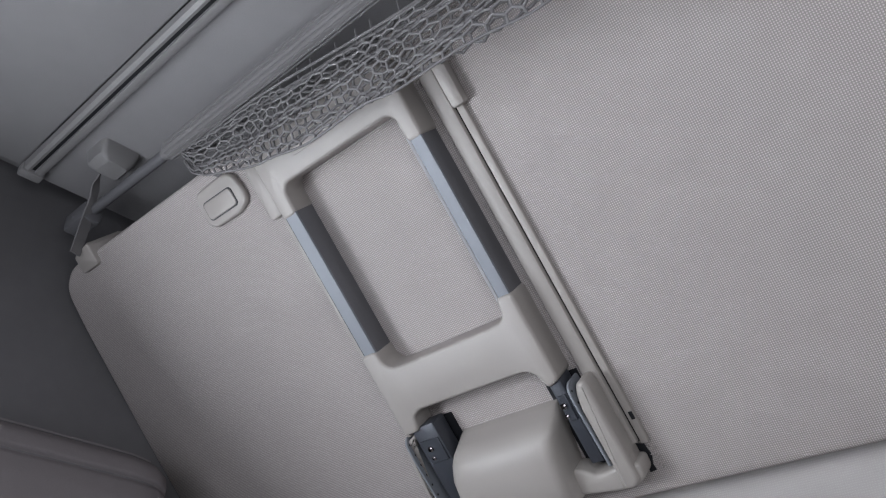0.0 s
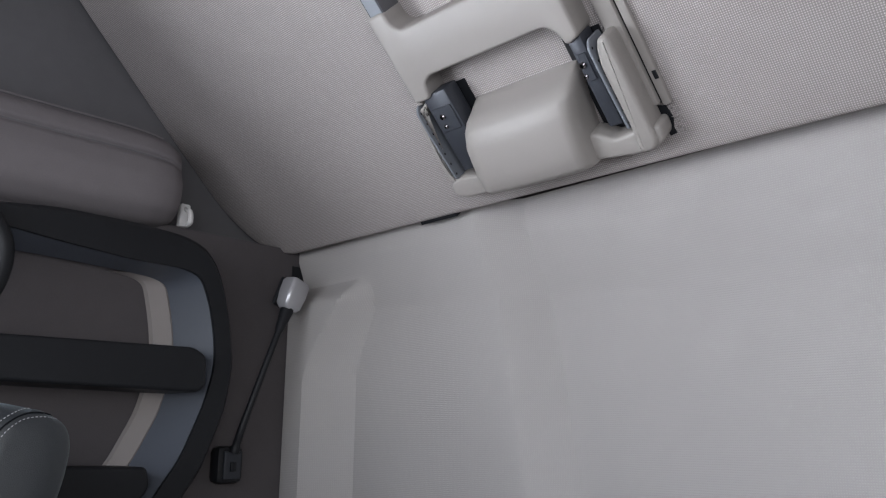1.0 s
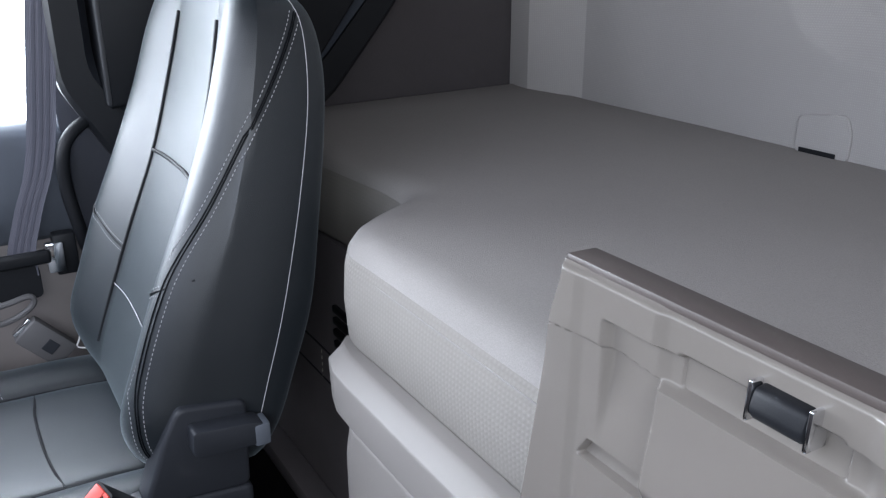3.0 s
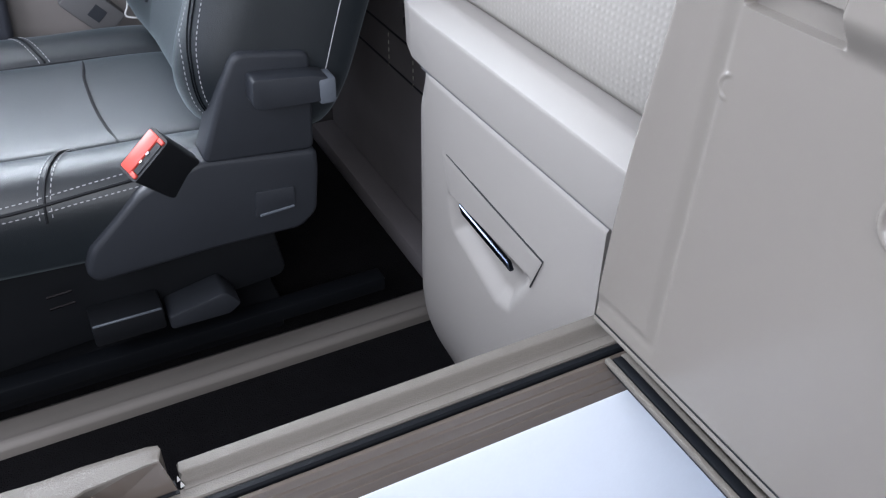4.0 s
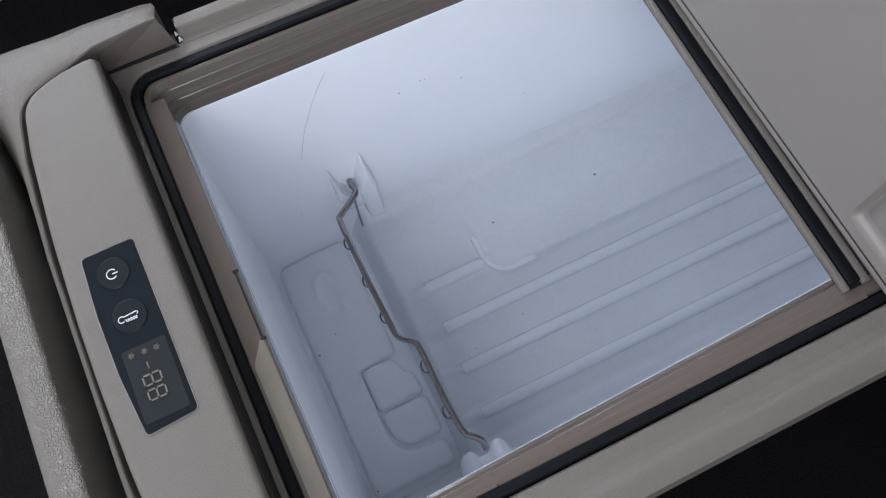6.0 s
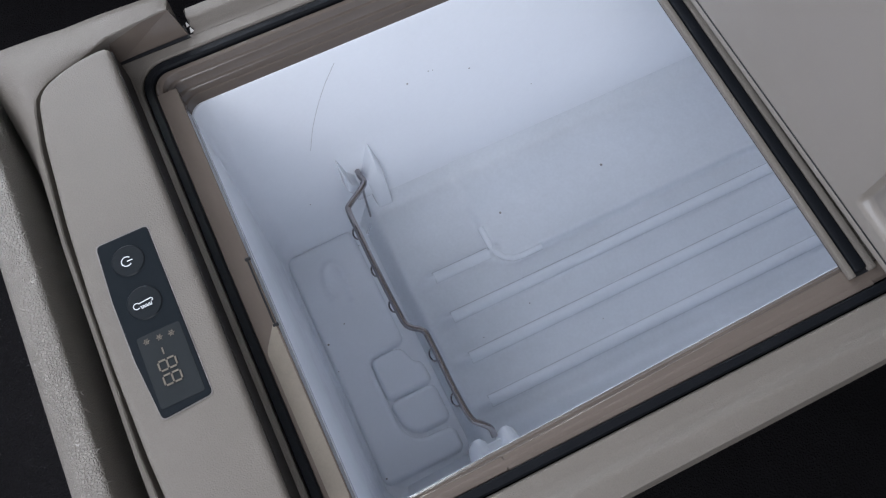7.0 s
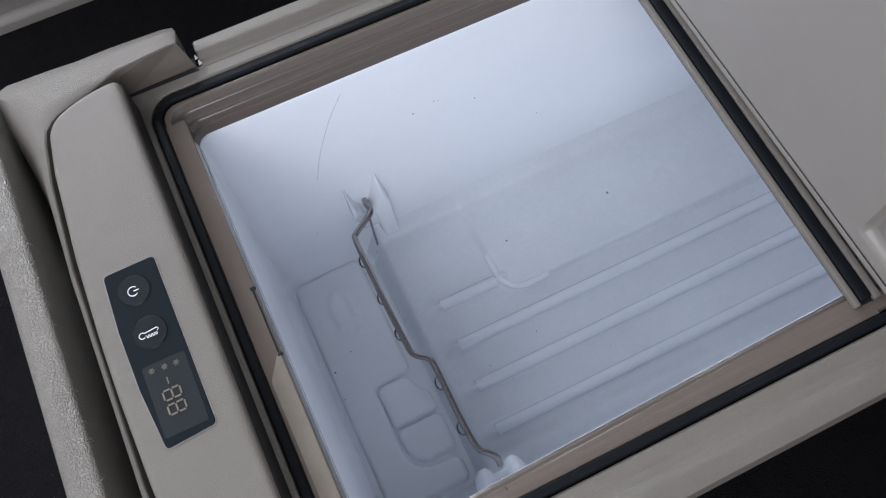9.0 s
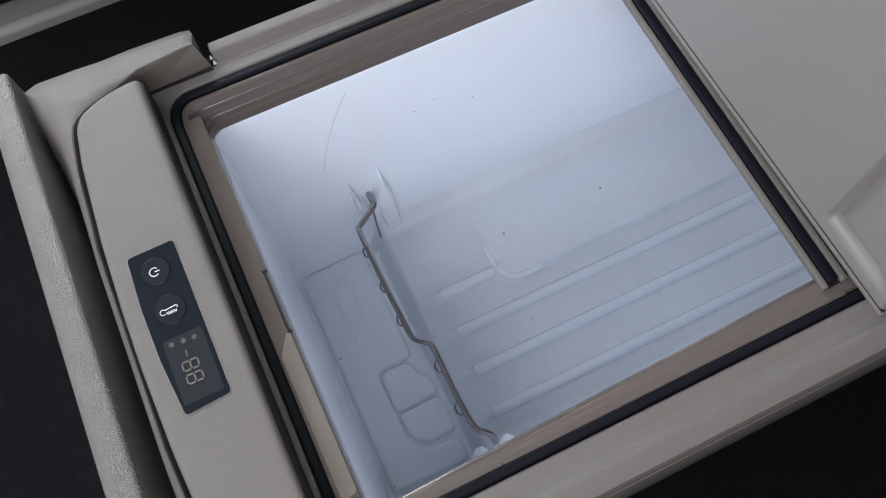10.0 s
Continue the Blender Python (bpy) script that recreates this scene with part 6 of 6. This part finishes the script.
def side_shelf():
    t = thing("side_shelf", pose(-0.45, 1.06, 1.2), "black plastic open shelf frame on the side wall", "shelf")
    outer = [(-1.00, 1.53), (-0.72, 1.615), (-0.60, 1.628), (-0.446, 1.627), (-0.339, 1.619), (-0.286, 1.598), (-0.253, 1.546), (-0.227, 1.456), (-0.212, 1.357), (-0.224, 1.268), (-0.268, 1.150), (-0.372, 0.998), (-0.505, 0.842), (-0.68, 0.72), (-0.90, 0.72), (-1.0, 0.90)]
    inner = [(-0.95, 1.50), (-0.70, 1.575), (-0.60, 1.563), (-0.45, 1.550), (-0.345, 1.549), (-0.305, 1.538), (-0.282, 1.49), (-0.264, 1.42), (-0.258, 1.355), (-0.276, 1.280), (-0.320, 1.170), (-0.410, 1.04), (-0.528, 0.908), (-0.69, 0.80), (-0.86, 0.79), (-0.95, 0.92)]
    deep = [(-0.92, 1.48), (-0.70, 1.548), (-0.60, 1.547), (-0.45, 1.541), (-0.375, 1.535), (-0.343, 1.524), (-0.328, 1.47), (-0.316, 1.41), (-0.314, 1.35), (-0.335, 1.26), (-0.385, 1.16), (-0.470, 1.05), (-0.560, 0.95), (-0.68, 0.86), (-0.82, 0.85), (-0.92, 0.94)]
    outer, inner, deep = (soften(q, 0.03, 3) for q in (outer, inner, deep))

    def at(q, y):
        return [(x, y, z) for x, z in q]

    bm = bmesh.new()
    loft(bm, [at(outer, 1.086), at(outer, 0.994), at([(x + (i[0] - x) * 0.15, z + (i[1] - z) * 0.15) for (x, z), i in zip(outer, inner)], 0.985), at(inner, 0.983), at(inner, 1.000)], caps=False)
    part("frame", bm, BLACK, t)
    bm = bmesh.new()
    loft(bm, [at(inner, 0.992), at(deep, 1.062)], caps=False)
    part("chamfer", bm, SLATE_DARK, t, "blue-grey inner chamfer of the frame")
    bm = bmesh.new()
    edge = [(x, z) for x, z in deep if x > -0.425]
    loft(bm, [at(edge, 1.0615), at([(x - 0.004, z) for x, z in edge], 1.060), at([(x - 0.040, z) for x, z in edge], 1.072), at([(x - 0.044, z) for x, z in edge], 1.082)], caps=False, closed=False)
    part("trim_strip", bm, TAUPE, t, "pale grey trim strip")
    bm = bmesh.new()
    slab(bm, soften([(-0.93, 1.375), (-0.323, 1.387), (-0.294, 1.371), (-0.292, 1.312), (-0.309, 1.298), (-0.93, 1.300)], 0.012), "y", 0.955, 1.08, 0.008, 3)
    part("shelf", bm, BLACK, t)
    bm = bmesh.new()
    slab(bm, soften([(-0.93, 1.160), (-0.400, 1.155), (-0.391, 1.118), (-0.553, 0.906), (-0.93, 0.86)], 0.010), "y", 0.958, 1.08, 0.008, 3)
    part("bin", bm, BLACK, t)
    bm = bmesh.new()
    tube(bm, curve([(-0.74, 0.955, 1.60), (-0.70, 0.95, 1.53), (-0.71, 0.95, 1.45), (-0.76, 0.955, 1.38)], 6), 0.016, 10)
    part("grab_bar", bm, BLACK, t, "black grab bar")


def reading_lamp():
    t = thing("reading_lamp", pose(-0.18, 1.07, 1.15), "gooseneck reading lamp with black base and silver head", "lamp")
    base = part("base", boxes(((-0.202, 1.045, 1.114), (-0.136, 1.086, 1.193), 0.014)), BLACK, t)
    part("base_plate", boxes(((-0.190, 1.038, 1.124), (-0.148, 1.046, 1.183), 0.003)), CHARCOAL, base)
    part("switch", boxes(((-0.176, 1.033, 1.140), (-0.162, 1.039, 1.160), 0.002)), BLACK, base)
    bm = bmesh.new()
    neck = curve([(-0.172, 1.032, 1.180), (-0.162, 1.012, 1.25), (-0.117, 0.995, 1.40), (-0.076, 1.0, 1.500)], 8)
    tube(bm, neck, [0.011] * 2 + [0.0085] * 7 + [0.0075] * 11 + [0.011, 0.012, 0.0135, 0.015, 0.016], 10)
    part("gooseneck", bm, BLACK, t)
    m = Matrix.Translation((-0.066, 0.998, 1.532)) @ Euler((0.12, 0.30, 0.2)).to_matrix().to_4x4()
    bm = bmesh.new()
    loft(bm, [[(x, y, z) for x, y in rounded(-w, -w * 0.8, w, w * 0.8, w * 0.35, 3)] for w, z in ((0.017, -0.038), (0.025, -0.028), (0.028, 0.0), (0.028, 0.026), (0.024, 0.034))])
    bm.transform(m)
    head = part("head", bm, SILVER, t, "silver lamp head")
    bm = boxes(((-0.026, 0.020, -0.034), (0.028, 0.032, 0.036), 0.006))
    bm.transform(m)
    part("back", bm, BLACK, head, "black back of the lamp head")


def side_pad():
    t = thing("side_pad", pose(-0.5, 1.1, 1.7), "brown-grey padded locker front on the side wall", "locker")
    bm = bmesh.new()
    rings = []
    front = soften([(1.23, 1.858), (1.075, 1.852), (1.040, 1.830), (1.030, 1.798), (1.042, 1.790), (1.030, 1.780), (1.014, 1.735), (1.026, 1.680), (1.060, 1.650), (1.10, 1.642), (1.23, 1.640)], 0.016)
    for x, s in ((-0.95, 1.0), (-0.42, 1.0), (-0.365, 0.95), (-0.335, 0.82), (-0.320, 0.58), (-0.316, 0.3)):
        rings.append([(x, 1.15 - (1.15 - y) * s, 1.745 + (z - 1.745) * s) for y, z in front])
    loft(bm, rings)
    part("cushion", bm, PADDING, t, angle=60)
    bm = bmesh.new()
    tube(bm, curve([(-0.95, 1.0405, 1.790), (-0.60, 1.0405, 1.790), (-0.43, 1.0405, 1.790), (-0.372, 1.0450, 1.788)], 6), 0.0022, 6)
    part("seam", bm, DARK_SIDE, t, "dark seam across the padding")
    bm = bmesh.new()
    tube(bm, curve([(-0.95, 1.072, 1.853), (-0.60, 1.072, 1.853), (-0.43, 1.072, 1.853), (-0.372, 1.076, 1.848)], 6), 0.0020, 6)
    part("piping", bm, PADDING, t)
    h = thing("coat_hook", pose(-0.305, 1.07, 1.68), "small white plastic coat hook on the side wall", "hook")
    part("plate", boxes(((-0.320, 1.070, 1.660), (-0.296, 1.088, 1.712), 0.004)), WHITE_PLASTIC, h)
    bm = bmesh.new()
    tube(bm, curve([(-0.308, 1.070, 1.700), (-0.308, 1.050, 1.688), (-0.308, 1.046, 1.668), (-0.308, 1.056, 1.662)], 5), 0.006, 8)
    part("hook", bm, WHITE_PLASTIC, h)
    single("corner_trim", boxes(((-0.0105, 1.0815, 0.80), (0.02, 1.0845, 1.62))), BLACK, "dark joint in the corner of the linings", "trim", "structure")
    f = thing("wall_flap", pose(0.0, 0.29, 0.83), "small grey lined flap low on the rear wall", "flap")
    bm = bmesh.new()
    slab(bm, soften([(0.345, 0.790), (0.247, 0.790), (0.246, 0.835), (0.258, 0.865), (0.345, 0.853)], 0.012), "x", 0.0375, 0.050, 0.002, 1)
    part("cover", bm, LINING, f)
    part("slit", boxes(((0.0350, 0.268, 0.791), (0.039, 0.334, 0.8005))), BLACK, f, "dark slit below the flap")


structure()
outside()
ceiling_rail()
upper_bunk()
ladder()
ladder_mount()
net_and_rod()
lower_bunk()
bunk_base()
fridge()
seat()
belt_buckle()
far_side()
side_shelf()
reading_lamp()
side_pad()
